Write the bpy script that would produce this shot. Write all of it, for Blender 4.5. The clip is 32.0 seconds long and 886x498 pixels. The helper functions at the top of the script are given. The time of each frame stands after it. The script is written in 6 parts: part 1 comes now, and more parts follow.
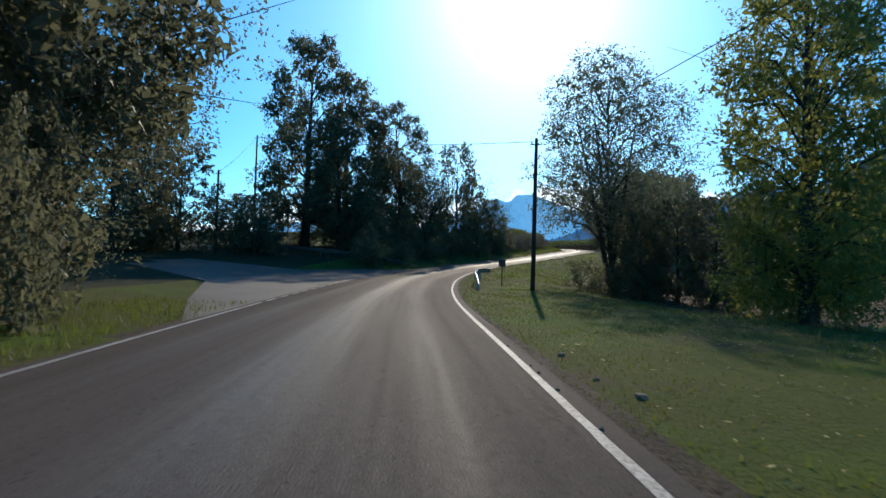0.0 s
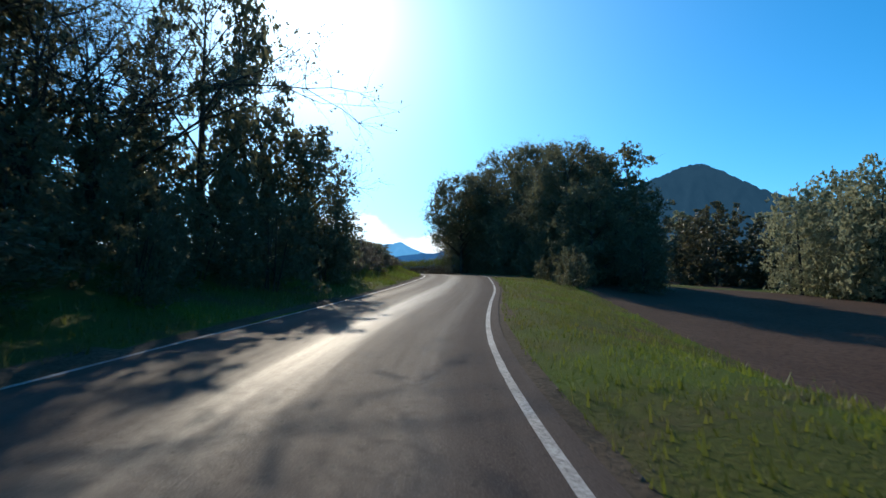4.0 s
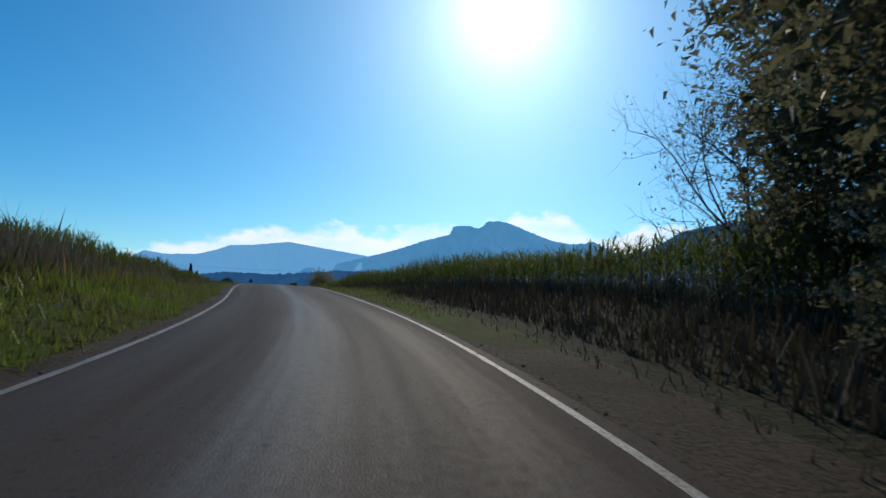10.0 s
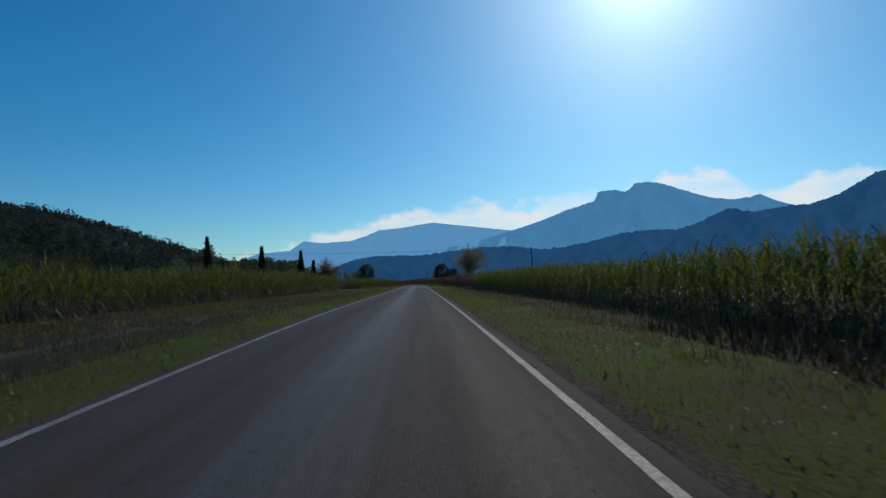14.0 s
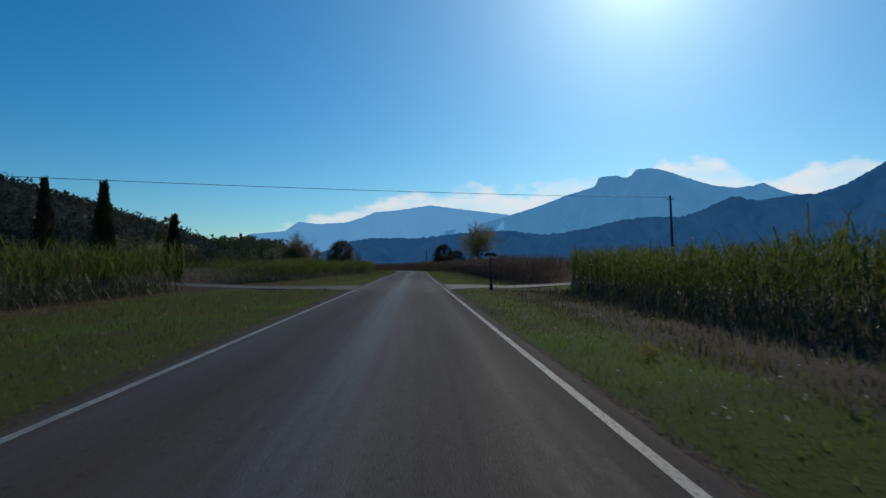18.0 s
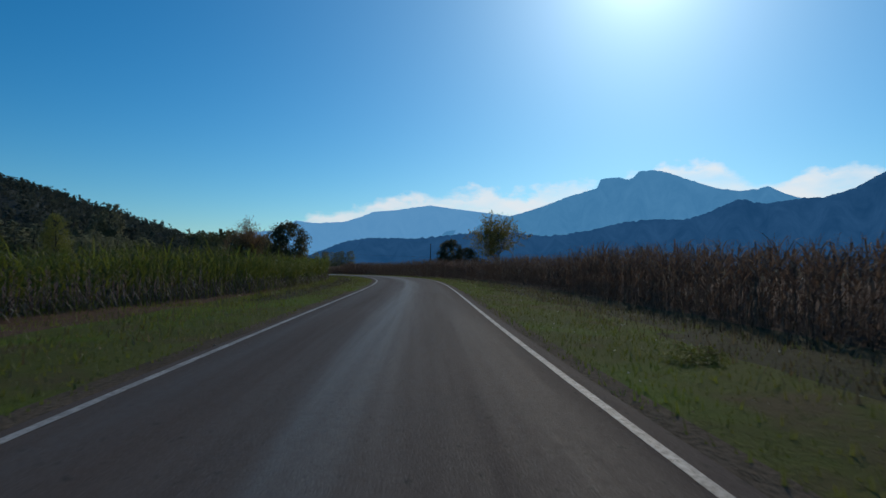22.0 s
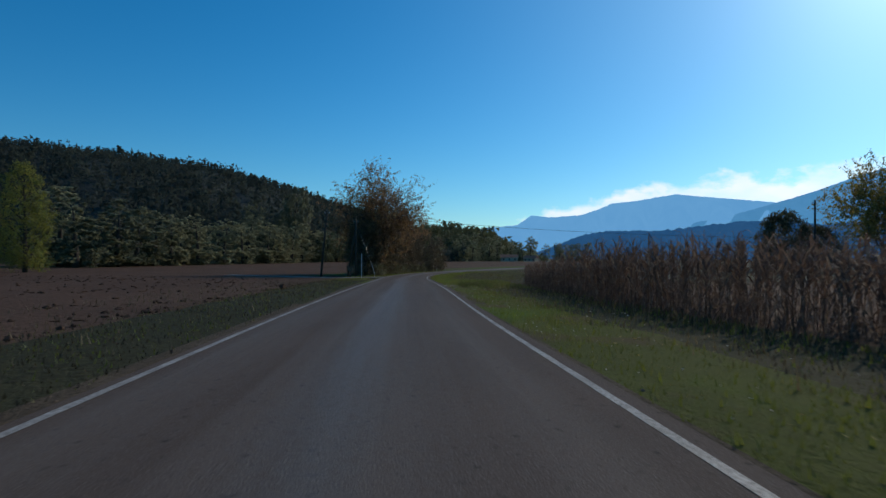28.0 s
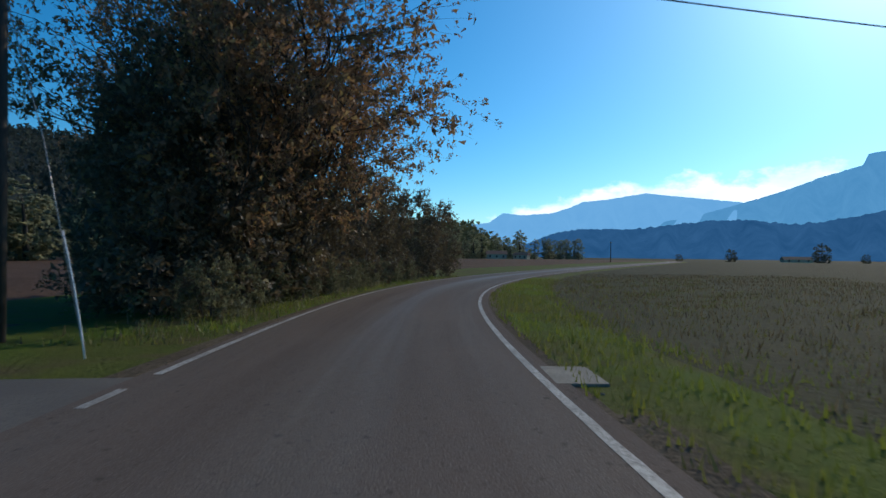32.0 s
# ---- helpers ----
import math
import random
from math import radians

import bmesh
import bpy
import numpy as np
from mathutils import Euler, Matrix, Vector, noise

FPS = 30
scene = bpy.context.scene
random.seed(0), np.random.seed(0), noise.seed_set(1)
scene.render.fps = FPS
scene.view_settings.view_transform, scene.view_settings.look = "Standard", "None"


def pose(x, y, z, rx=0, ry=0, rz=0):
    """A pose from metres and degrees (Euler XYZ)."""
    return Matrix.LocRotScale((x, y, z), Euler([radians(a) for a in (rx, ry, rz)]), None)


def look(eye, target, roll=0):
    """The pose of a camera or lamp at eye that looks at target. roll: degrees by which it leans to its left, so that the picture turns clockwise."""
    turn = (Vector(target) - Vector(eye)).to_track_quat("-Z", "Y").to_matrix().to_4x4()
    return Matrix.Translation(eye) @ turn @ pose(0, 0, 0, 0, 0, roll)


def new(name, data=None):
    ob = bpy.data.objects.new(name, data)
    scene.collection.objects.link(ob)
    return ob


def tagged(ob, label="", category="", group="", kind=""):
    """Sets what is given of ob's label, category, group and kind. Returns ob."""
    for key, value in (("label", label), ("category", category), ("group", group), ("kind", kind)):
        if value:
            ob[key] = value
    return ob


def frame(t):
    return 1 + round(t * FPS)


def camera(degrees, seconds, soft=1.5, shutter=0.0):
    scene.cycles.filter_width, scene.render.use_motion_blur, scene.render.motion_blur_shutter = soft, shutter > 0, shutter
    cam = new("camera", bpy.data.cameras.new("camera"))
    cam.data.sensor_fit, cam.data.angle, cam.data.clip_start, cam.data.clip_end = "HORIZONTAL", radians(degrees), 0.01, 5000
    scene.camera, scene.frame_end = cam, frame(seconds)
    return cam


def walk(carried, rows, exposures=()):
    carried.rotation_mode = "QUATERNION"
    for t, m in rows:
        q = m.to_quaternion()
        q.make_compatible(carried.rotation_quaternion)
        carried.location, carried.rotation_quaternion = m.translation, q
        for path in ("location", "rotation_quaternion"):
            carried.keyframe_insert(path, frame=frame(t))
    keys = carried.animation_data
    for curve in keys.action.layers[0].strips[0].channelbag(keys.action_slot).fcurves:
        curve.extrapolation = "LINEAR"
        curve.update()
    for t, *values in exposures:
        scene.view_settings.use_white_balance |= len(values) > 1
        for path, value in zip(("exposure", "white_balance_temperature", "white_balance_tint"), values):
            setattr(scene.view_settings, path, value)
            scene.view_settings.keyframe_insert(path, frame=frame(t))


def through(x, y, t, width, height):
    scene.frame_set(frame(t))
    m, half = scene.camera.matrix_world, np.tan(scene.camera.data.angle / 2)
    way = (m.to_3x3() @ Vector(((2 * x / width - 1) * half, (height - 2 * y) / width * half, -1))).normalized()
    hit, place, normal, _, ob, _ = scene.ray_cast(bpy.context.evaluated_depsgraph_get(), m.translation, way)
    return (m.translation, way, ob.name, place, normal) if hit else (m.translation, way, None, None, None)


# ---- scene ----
cam = camera(74.0, 32.0, soft=1.5, shutter=0.1)

PATH = [
    (0, (0.000, 0.000, 1.350), (2.338, 9.709, 1.873), 1.30),
    (0.5, (1.212, 6.662, 1.518), (3.522, 16.375, 2.094), 1.10),
    (1, (2.426, 13.372, 1.682), (4.746, 23.086, 2.206), -0.40),
    (1.5, (3.728, 20.117, 1.849), (6.132, 29.814, 2.285), -1.20),
    (2, (5.206, 26.873, 2.044), (8.093, 36.434, 2.550), -0.20),
    (2.5, (6.948, 33.609, 2.311), (10.130, 43.060, 3.043), -0.40),
    (3, (9.129, 40.246, 2.675), (13.066, 49.392, 3.599), 0.60),
    (3.5, (11.950, 46.657, 3.131), (16.866, 55.300, 4.194), 1.20),
    (4, (15.349, 52.792, 3.643), (21.017, 60.964, 4.688), -0.20),
    (4.5, (19.212, 58.648, 4.183), (25.359, 66.461, 5.263), 0.90),
    (5, (23.370, 64.289, 4.739), (29.837, 71.837, 5.837), 1.22),
    (5.5, (27.695, 69.786, 5.308), (34.339, 77.178, 6.409), 0.85),
    (6, (32.094, 75.212, 5.890), (38.789, 82.558, 6.995), 0.28),
    (6.5, (36.458, 80.613, 6.478), (43.088, 88.015, 7.601), 0.00),
    (7, (40.656, 85.987, 7.055), (47.104, 93.542, 8.215), 0.10),
    (7.5, (44.609, 91.267, 7.604), (50.887, 98.968, 8.738), 2.30),
    (8, (48.273, 96.488, 8.115), (54.301, 104.389, 9.225), 3.00),
    (8.5, (51.581, 101.809, 8.595), (57.082, 110.100, 9.595), 2.85),
    (9, (54.467, 107.352, 9.053), (59.176, 116.122, 10.012), 2.70),
    (9.5, (56.804, 113.179, 9.494), (60.550, 122.400, 10.467), 2.50),
    (10, (58.526, 119.256, 9.919), (61.295, 128.815, 10.902), 2.30),
    (10.5, (59.660, 125.520, 10.328), (61.509, 135.304, 11.260), 1.50),
    (11, (60.283, 131.936, 10.723), (61.463, 141.834, 11.523), 0.70),
    (11.5, (60.527, 138.499, 11.110), (61.203, 148.439, 11.973), -0.40),
    (12, (60.513, 145.242, 11.492), (60.871, 155.192, 12.426), -1.00),
    (12.5, (60.367, 152.188, 11.860), (60.642, 162.147, 12.721), -0.90),
    (13, (60.181, 159.338, 12.192), (60.486, 169.311, 12.855), -0.80),
    (13.5, (60.027, 166.677, 12.462), (60.382, 176.654, 13.033), -1.00),
    (14, (59.907, 174.207, 12.660), (60.313, 184.185, 13.180), -1.20),
    (14.5, (59.825, 181.929, 12.795), (60.283, 191.910, 13.217), -0.60),
    (15, (59.776, 189.835, 12.874), (60.273, 199.816, 13.220), -0.27),
    (15.5, (59.752, 197.902, 12.905), (60.274, 207.884, 13.196), -0.18),
    (16, (59.741, 206.100, 12.900), (60.273, 216.082, 13.155), -0.20),
    (16.5, (59.732, 214.385, 12.877), (60.257, 224.369, 13.113), -0.20),
    (17, (59.707, 222.716, 12.848), (60.207, 232.701, 13.082), -0.16),
    (17.5, (59.661, 231.061, 12.815), (60.134, 241.046, 13.092), -0.12),
    (18, (59.600, 239.399, 12.784), (60.062, 249.385, 13.030), -0.08),
    (18.5, (59.537, 247.719, 12.757), (60.001, 257.705, 12.988), -0.04),
    (19, (59.481, 256.023, 12.734), (59.969, 266.007, 13.032), 0.00),
    (19.5, (59.436, 264.321, 12.714), (59.923, 274.306, 12.960), -0.10),
    (20, (59.405, 272.610, 12.696), (59.916, 282.593, 12.975), -0.20),
    (20.5, (59.390, 280.886, 12.679), (59.925, 290.868, 12.949), -0.30),
    (21, (59.382, 289.146, 12.661), (59.908, 299.129, 12.906), -0.10),
    (21.5, (59.358, 297.385, 12.644), (59.862, 307.368, 12.935), 0.10),
    (22, (59.330, 305.599, 12.628), (59.816, 315.584, 12.893), 0.55),
    (22.5, (59.332, 313.786, 12.614), (59.934, 323.764, 12.892), 1.00),
    (23, (59.410, 321.945, 12.602), (60.080, 331.920, 12.862), 1.03),
    (23.5, (59.508, 330.077, 12.586), (60.164, 340.051, 12.874), 1.07),
    (24, (59.558, 338.175, 12.566), (60.109, 348.157, 12.812), 1.10),
    (24.5, (59.484, 346.226, 12.542), (59.840, 356.217, 12.776), 1.15),
    (25, (59.213, 354.210, 12.516), (59.284, 364.206, 12.786), 1.20),
    (25.5, (58.619, 362.090, 12.489), (58.166, 372.076, 12.734), 0.95),
    (26, (57.562, 369.806, 12.459), (56.431, 379.738, 12.704), 0.70),
    (26.5, (55.972, 377.302, 12.418), (54.064, 387.115, 12.663), 0.60),
    (27, (53.879, 384.555, 12.361), (51.328, 394.221, 12.582), 0.51),
    (27.5, (51.389, 391.585, 12.290), (48.329, 401.104, 12.469), 0.43),
    (28, (48.619, 398.430, 12.211), (45.205, 407.829, 12.358), 0.36),
    (28.5, (45.684, 405.141, 12.130), (42.092, 414.473, 12.284), 0.30),
    (29, (42.709, 411.791, 12.048), (39.117, 421.121, 12.252), 0.25),
    (29.5, (39.742, 418.427, 11.963), (36.188, 427.773, 12.150), 0.20),
    (30, (36.793, 425.081, 11.872), (33.260, 434.435, 12.025), 0.55),
    (30.5, (33.869, 431.770, 11.775), (30.363, 441.133, 11.972), 0.90),
    (31, (31.002, 438.517, 11.675), (27.682, 447.949, 11.827), 1.60),
    (31.5, (28.265, 445.354, 11.578), (25.192, 454.869, 11.678), 1.50),
    (32, (25.698, 452.283, 11.490), (22.766, 461.843, 11.601), 0.70),
]
EXPOSURES = [(0, 0.5), (3, 0.5), (4.5, 0.4), (7, 0.1), (8, 0.1), (9.5, -0.15), (10.5, -0.45), (12.5, -0.65), (24, -0.58), (29, -0.2), (32, -0.02)]
walk(cam, [(t, look(eye, target, roll)) for t, eye, target, roll in PATH], EXPOSURES)

# ---- light ----
SUN_AZ, SUN_EL = -21.6, 28.0  # degrees from +y to the left; above the horizon
world = bpy.data.worlds.new("sky")
scene.world = world
world.use_nodes = True
wn, wl = world.node_tree.nodes, world.node_tree.links
sky = wn.new("ShaderNodeTexSky")
sky.sky_type = "NISHITA"
sky.sun_disc = False
sky.sun_elevation = radians(SUN_EL)
sky.sun_rotation = radians(-SUN_AZ)
sky.altitude, sky.air_density, sky.dust_density, sky.ozone_density = 300, 1.0, 0.45, 5.0
tone = wn.new("ShaderNodeHueSaturation")
tone.inputs["Saturation"].default_value = 1.2
clear = wn.new("ShaderNodeMix")
clear.data_type, clear.blend_type = "RGBA", "MULTIPLY"
clear.inputs[0].default_value = 1.0
clear.inputs[7].default_value = (0.72, 0.96, 1.0, 1)
wl.new(sky.outputs[0], clear.inputs[6])
wl.new(clear.outputs[2], tone.inputs["Color"])
# low clouds over the mountains: their tops by bearing (degrees to the left of +y)
wc = wn.new("ShaderNodeTexCoord")
wx = wn.new("ShaderNodeSeparateXYZ")
wl.new(wc.outputs["Generated"], wx.inputs[0])


def calc(op, a, b=None, c=None):
    m = wn.new("ShaderNodeMath")
    m.operation = op
    for k, v in enumerate((a, b, c)):
        if isinstance(v, (int, float)):
            m.inputs[k].default_value = v
        elif v is not None:
            wl.new(v, m.inputs[k])
    return m.outputs[0]


def sky_noise(scale, stretch, detail, rough):
    wm = wn.new("ShaderNodeMapping")
    wm.inputs["Scale"].default_value = (1.0, 1.0, stretch)
    wl.new(wc.outputs["Generated"], wm.inputs[0])
    wt = wn.new("ShaderNodeTexNoise")
    wt.inputs["Scale"].default_value, wt.inputs["Detail"].default_value, wt.inputs["Roughness"].default_value = scale, detail, rough
    wl.new(wm.outputs[0], wt.inputs["Vector"])
    return wt.outputs["Fac"]


CLOUD_TOPS = [(60, 0.5), (24, 0.5), (14, 2.6), (10, 4.8), (5, 6.2), (0, 7.0), (-6, 7.5), (-12, 7.4), (-17, 8.2), (-22, 8.4), (-23.4, 9.7), (-27, 9.9), (-29.0, 8.6), (-30.4, 7.2), (-33, 6.8), (-35, 8.4), (-38, 8.6), (-42, 6), (-60, 3)]
bearing = calc("MULTIPLY", calc("ARCTAN2", calc("MULTIPLY", wx.outputs["X"], -1.0), wx.outputs["Y"]), 180 / math.pi)
height = calc("MULTIPLY", calc("ARCSINE", wx.outputs["Z"]), 180 / math.pi)
tops = wn.new("ShaderNodeValToRGB")
while len(tops.color_ramp.elements) < len(CLOUD_TOPS):
    tops.color_ramp.elements.new(0.5)
for k, (b_, e_) in zip(tops.color_ramp.elements, CLOUD_TOPS):
    k.position, k.color = (60 - b_) / 120, (e_ / 20, e_ / 20, e_ / 20, 1)
wl.new(calc("DIVIDE", calc("SUBTRACT", 60.0, bearing), 120.0), tops.inputs[0])
edge = calc("MULTIPLY_ADD", tops.outputs[0], 20.0, calc("MULTIPLY_ADD", sky_noise(17, 1.7, 8, 0.6), 5.0, -2.5))
body = calc("MULTIPLY", calc("SUBTRACT", edge, height), 1.1)
body.node.use_clamp = True
thick = wn.new("ShaderNodeValToRGB")
thick.color_ramp.elements[0].position, thick.color_ramp.elements[1].position = 0.3, 0.62
thick.color_ramp.elements[0].color = (0.35, 0.35, 0.35, 1)
wl.new(sky_noise(9, 3.0, 7, 0.55), thick.inputs[0])
both = wn.new("ShaderNodeMath")
both.operation = "MULTIPLY"
wl.new(body, both.inputs[0])
wl.new(thick.outputs[0], both.inputs[1])
cloudy = wn.new("ShaderNodeMix")
cloudy.data_type = "RGBA"
wl.new(both.outputs[0], cloudy.inputs[0])
wl.new(tone.outputs[0], cloudy.inputs[6])
cloudy.inputs[7].default_value = (9.0, 9.4, 9.8, 1)
# bright aureole of the sun
toward = wn.new("ShaderNodeVectorMath")
toward.operation = "DOT_PRODUCT"
wl.new(wc.outputs["Generated"], toward.inputs[0])
toward.inputs[1].default_value = (-math.sin(radians(SUN_AZ)) * math.cos(radians(SUN_EL)), math.cos(radians(SUN_AZ)) * math.cos(radians(SUN_EL)), math.sin(radians(SUN_EL)))
near_sun = calc("MAXIMUM", toward.outputs["Value"], 0.0)
aureole = calc("ADD", calc("MULTIPLY", calc("POWER", near_sun, 320.0), 6.0), calc("MULTIPLY", calc("POWER", near_sun, 70.0), 3.0))
broad = wn.new("ShaderNodeVectorMath")
broad.operation = "SCALE"
broad.inputs[0].default_value = (0.6, 0.95, 1.15)
wl.new(calc("MULTIPLY", calc("POWER", near_sun, 9.0), 1.3), broad.inputs[3])
glare = wn.new("ShaderNodeVectorMath")
glare.operation = "ADD"
wl.new(broad.outputs[0], glare.inputs[0])
wl.new(aureole, glare.inputs[1])
lit = wn.new("ShaderNodeMix")
lit.data_type, lit.blend_type = "RGBA", "ADD"
lit.inputs[0].default_value = 1.0
wl.new(cloudy.outputs[2], lit.inputs[6])
wl.new(glare.outputs[0], lit.inputs[7])
wn["Background"].inputs[1].default_value = 0.125
wl.new(lit.outputs[2], wn["Background"].inputs[0])

sun = new("sun", bpy.data.lights.new("sun", "SUN"))
sun.data.energy, sun.data.angle, sun.data.color = 2.6, radians(0.5), (1.0, 0.88, 0.7)
d_sun = Vector((-math.sin(radians(SUN_AZ)) * math.cos(radians(SUN_EL)), math.cos(radians(SUN_AZ)) * math.cos(radians(SUN_EL)), math.sin(radians(SUN_EL))))
sun.matrix_world = look(d_sun * 300, (0, 0, 0))

# ---- the line of the road: station (m), heading (degrees to the left of +y); grade (degrees) ----
HEADING = [
    (-60, -10.4), (0, -10.4), (12, -10.31), (24, -12.27), (36, -16.73), (48, -26.08), (60, -33.95), (72, -38.01),
    (84, -39.14), (96, -37.64), (108, -34.79), (120, -27.35), (132, -16.07), (144, -6.15), (156, -0.43), (168, 1.45),
    (180, 1.17), (192, 0.7), (204, 0.3), (216, 0.09), (228, 0.07), (240, 0.26), (252, 0.43), (264, 0.42),
    (276, 0.31), (288, 0.18), (300, 0.04), (312, 0.19), (324, 0.11), (336, -0.65), (348, -0.53), (360, 0.72),
    (372, 3.35), (384, 8.59), (396, 15.27), (408, 20.6), (420, 23.68), (432, 24.11), (444, 23.82), (456, 23.11),
    (468, 20.97), (488, 15.97), (513, 2.97), (538, -5.03), (578, -9.03), (768, -3.03),
]
GRADE = [
    (-60, 1.43), (0, 1.43), (24, 1.59), (48, 3.96), (72, 4.63), (96, 4.83), (120, 4.18), (144, 3.53),
    (168, 2.91), (192, 1.14), (216, 0.02), (240, -0.22), (264, -0.17), (288, -0.12), (312, -0.12), (336, -0.09),
    (360, -0.18), (384, -0.23), (408, -0.58), (432, -0.66), (456, -0.78), (508, -0.2), (768, -0.1),
]


def smooth(table, q):
    t, v = np.array(table, float).T
    m = np.gradient(v, t)
    i = np.clip(np.searchsorted(t, q, side="right") - 1, 0, len(t) - 2)
    h = t[i + 1] - t[i]
    u = np.clip((q - t[i]) / h, 0, 1)
    return (2 * u**3 - 3 * u**2 + 1) * v[i] + (u**3 - 2 * u**2 + u) * h * m[i] + (-2 * u**3 + 3 * u**2) * v[i + 1] + (u**3 - u**2) * h * m[i + 1]


QS = np.arange(-60, HEADING[-1][0] - 10, 0.5)
QH = np.radians(smooth(HEADING, QS))
QG = np.radians(smooth(GRADE, QS))
QX, QY, QZ = np.cumsum(-np.sin(QH) * 0.5), np.cumsum(np.cos(QH) * 0.5), np.cumsum(np.tan(QG) * 0.5)
i0 = int(np.argmin(abs(QS)))
QX, QY, QZ = QX - QX[i0], QY - QY[i0], QZ - QZ[i0]
S_END = float(QS[-1])

# offset of the two edge lines from the reference line
EDGE_R = [(-60, 1.5), (4, 1.55), (12, 1.65), (20, 1.7), (29, 1.75), (36, 1.7), (41, 1.55), (48, 1.25), (58, 0.98), (65, 0.93), (75, 1.2), (83, 1.45), (94, 1.53), (100, 1.6), (109, 1.87), (121, 1.88), (132, 2.1), (145, 1.8), (166, 1.55), (195, 1.53), (245, 1.6), (276, 1.8), (297, 1.85), (344, 1.9), (391, 2.35), (429, 2.1), (452, 2.4), (464, 2.15), (469, 1.85), (479, 1.45), (491, 1.2), (520, 1.4), (560, 1.6), (800, 1.7)]
EDGE_L = [(-60, 4.3), (7, 4.5), (21, 4.9), (30, 5.2), (42, 5.45), (53, 5.2), (62, 4.7), (78, 4.2), (98, 4.1), (110, 3.95), (120, 3.65), (135, 3.5), (155, 3.5), (169, 3.7), (180, 3.5), (200, 3.3), (245, 3.2), (278, 3.1), (344, 3.05), (392, 2.9), (429, 3.12), (450, 2.8), (465, 2.65), (482, 3.1), (560, 3.3), (800, 3.3)]

# height of the ground beside the road, relative to it
U_LEFT = (-60, -25, -14, -9, -6.6, -4.0)
LEFT = [
    (-60, -1, -0.5, -0.2, -0.1, -0.05, -0.035),
    (20, 1, 0.6, 0.2, 0.05, -0.04, -0.035),
    (45, 2, 1.6, 0.7, 0.2, 0, -0.035),
    (60, 3, 2.6, 1.8, 1.0, 0.2, -0.035),
    (92, 2.6, 2.4, 2.1, 1.5, 0.5, -0.035),
    (112, 2.8, 2.7, 2.6, 2.0, 0.8, -0.035),
    (135, 2.6, 2.5, 2.4, 1.9, 0.75, -0.035),
    (150, 1.8, 1.7, 1.55, 1.15, 0.5, -0.035),
    (165, 0.8, 0.75, 0.6, 0.35, 0.15, -0.035),
    (182, 0.3, 0.2, 0.1, 0, 0, -0.035),
    (270, 0, 0, -0.15, -0.2, -0.1, -0.035),
    (800, 0, 0, 0, -0.1, -0.1, -0.035),
]
U_RIGHT = (2.6, 5, 8, 12, 20, 45)
RIGHT = [
    (-60, -0.035, -0.1, -0.2, -0.5, -1, -1.5),
    (20, -0.035, 0, 0.0, -0.3, -0.9, -1.4),
    (45, -0.035, 0, -0.3, -1.0, -1.7, -2.3),
    (57, -0.035, -0.05, -0.7, -1.5, -2.1, -2.6),
    (70, -0.035, -0.65, -1.8, -2.5, -3.0, -3.3),
    (92, -0.035, -0.35, -1.2, -1.9, -2.6, -3),
    (112, -0.035, -0.05, -0.2, -0.6, -1.5, -3),
    (135, -0.035, -0.03, 0.2, 0.4, 0.3, -1),
    (150, -0.035, 0.2, 0.9, 1.2, 1.2, 0.5),
    (165, -0.035, 0.1, 0.6, 0.8, 0.8, 0.6),
    (182, -0.035, -0.05, 0.2, 0.3, 0.3, 0.3),
    (205, -0.035, -0.1, -0.1, 0, 0, 0),
    (270, -0.035, -0.1, -0.25, -0.1, 0, 0),
    (800, -0.035, -0.1, -0.15, -0.1, 0, 0),
]
SEC_U = np.array(U_LEFT + U_RIGHT, float)
SEC_S = np.arange(-60, 801, 5.0)
SEC = np.stack([np.interp(SEC_S, *np.array(LEFT, float)[:, [0, k]].T) for k in range(1, 7)] + [np.interp(SEC_S, *np.array(RIGHT, float)[:, [0, k]].T) for k in range(1, 7)], 1)


def rise(s, u):
    """Height of the ground over the road's level at station s, offset u (to the right)."""
    s, u = np.atleast_1d(s).astype(float), np.atleast_1d(u).astype(float)
    a = np.clip((s + 60) / 5.0, 0, len(SEC_S) - 1.001)
    i = a.astype(int)
    f = (a - i)[:, None]
    rows = SEC[i] * (1 - f) + SEC[i + 1] * f
    j = np.clip(np.searchsorted(SEC_U, u) - 1, 0, len(SEC_U) - 2)
    w = np.clip((u - SEC_U[j]) / (SEC_U[j + 1] - SEC_U[j]), 0, 1)
    n = np.arange(len(u))
    ditch = 0.5 * np.exp(-(((s - 474.2) / 1.7) ** 4) - ((u + 3.95) / 0.42) ** 4)
    return rows[n, j] * (1 - w) + rows[n, j + 1] * w - ditch


def line(s, u, dz=0.0):
    """World points at stations s, offsets u, dz over the road's level."""
    s = np.asarray(s, float)
    x, y, z, h = (np.interp(s, QS, q) for q in (QX, QY, QZ, QH))
    return np.stack(np.broadcast_arrays(x + np.cos(h) * u, y + np.sin(h) * u, z + dz), -1)


def spot(s, u, dz=0.0):
    """A point on the ground."""
    return Vector(line(np.array([s]), u, float(rise(s, u)[0]) + dz)[0])


def heading(s):
    return math.degrees(float(np.interp(s, QS, QH)))


# ---- materials ----
def material(name, rough=0.8, metal=0.0, spec=0.3):
    m = bpy.data.materials.new(name)
    m.use_nodes = True
    p = m.node_tree.nodes["Principled BSDF"]
    p.inputs["Roughness"].default_value, p.inputs["Metallic"].default_value = rough, metal
    p.inputs["Specular IOR Level"].default_value = spec
    return m, m.node_tree.nodes, m.node_tree.links, p


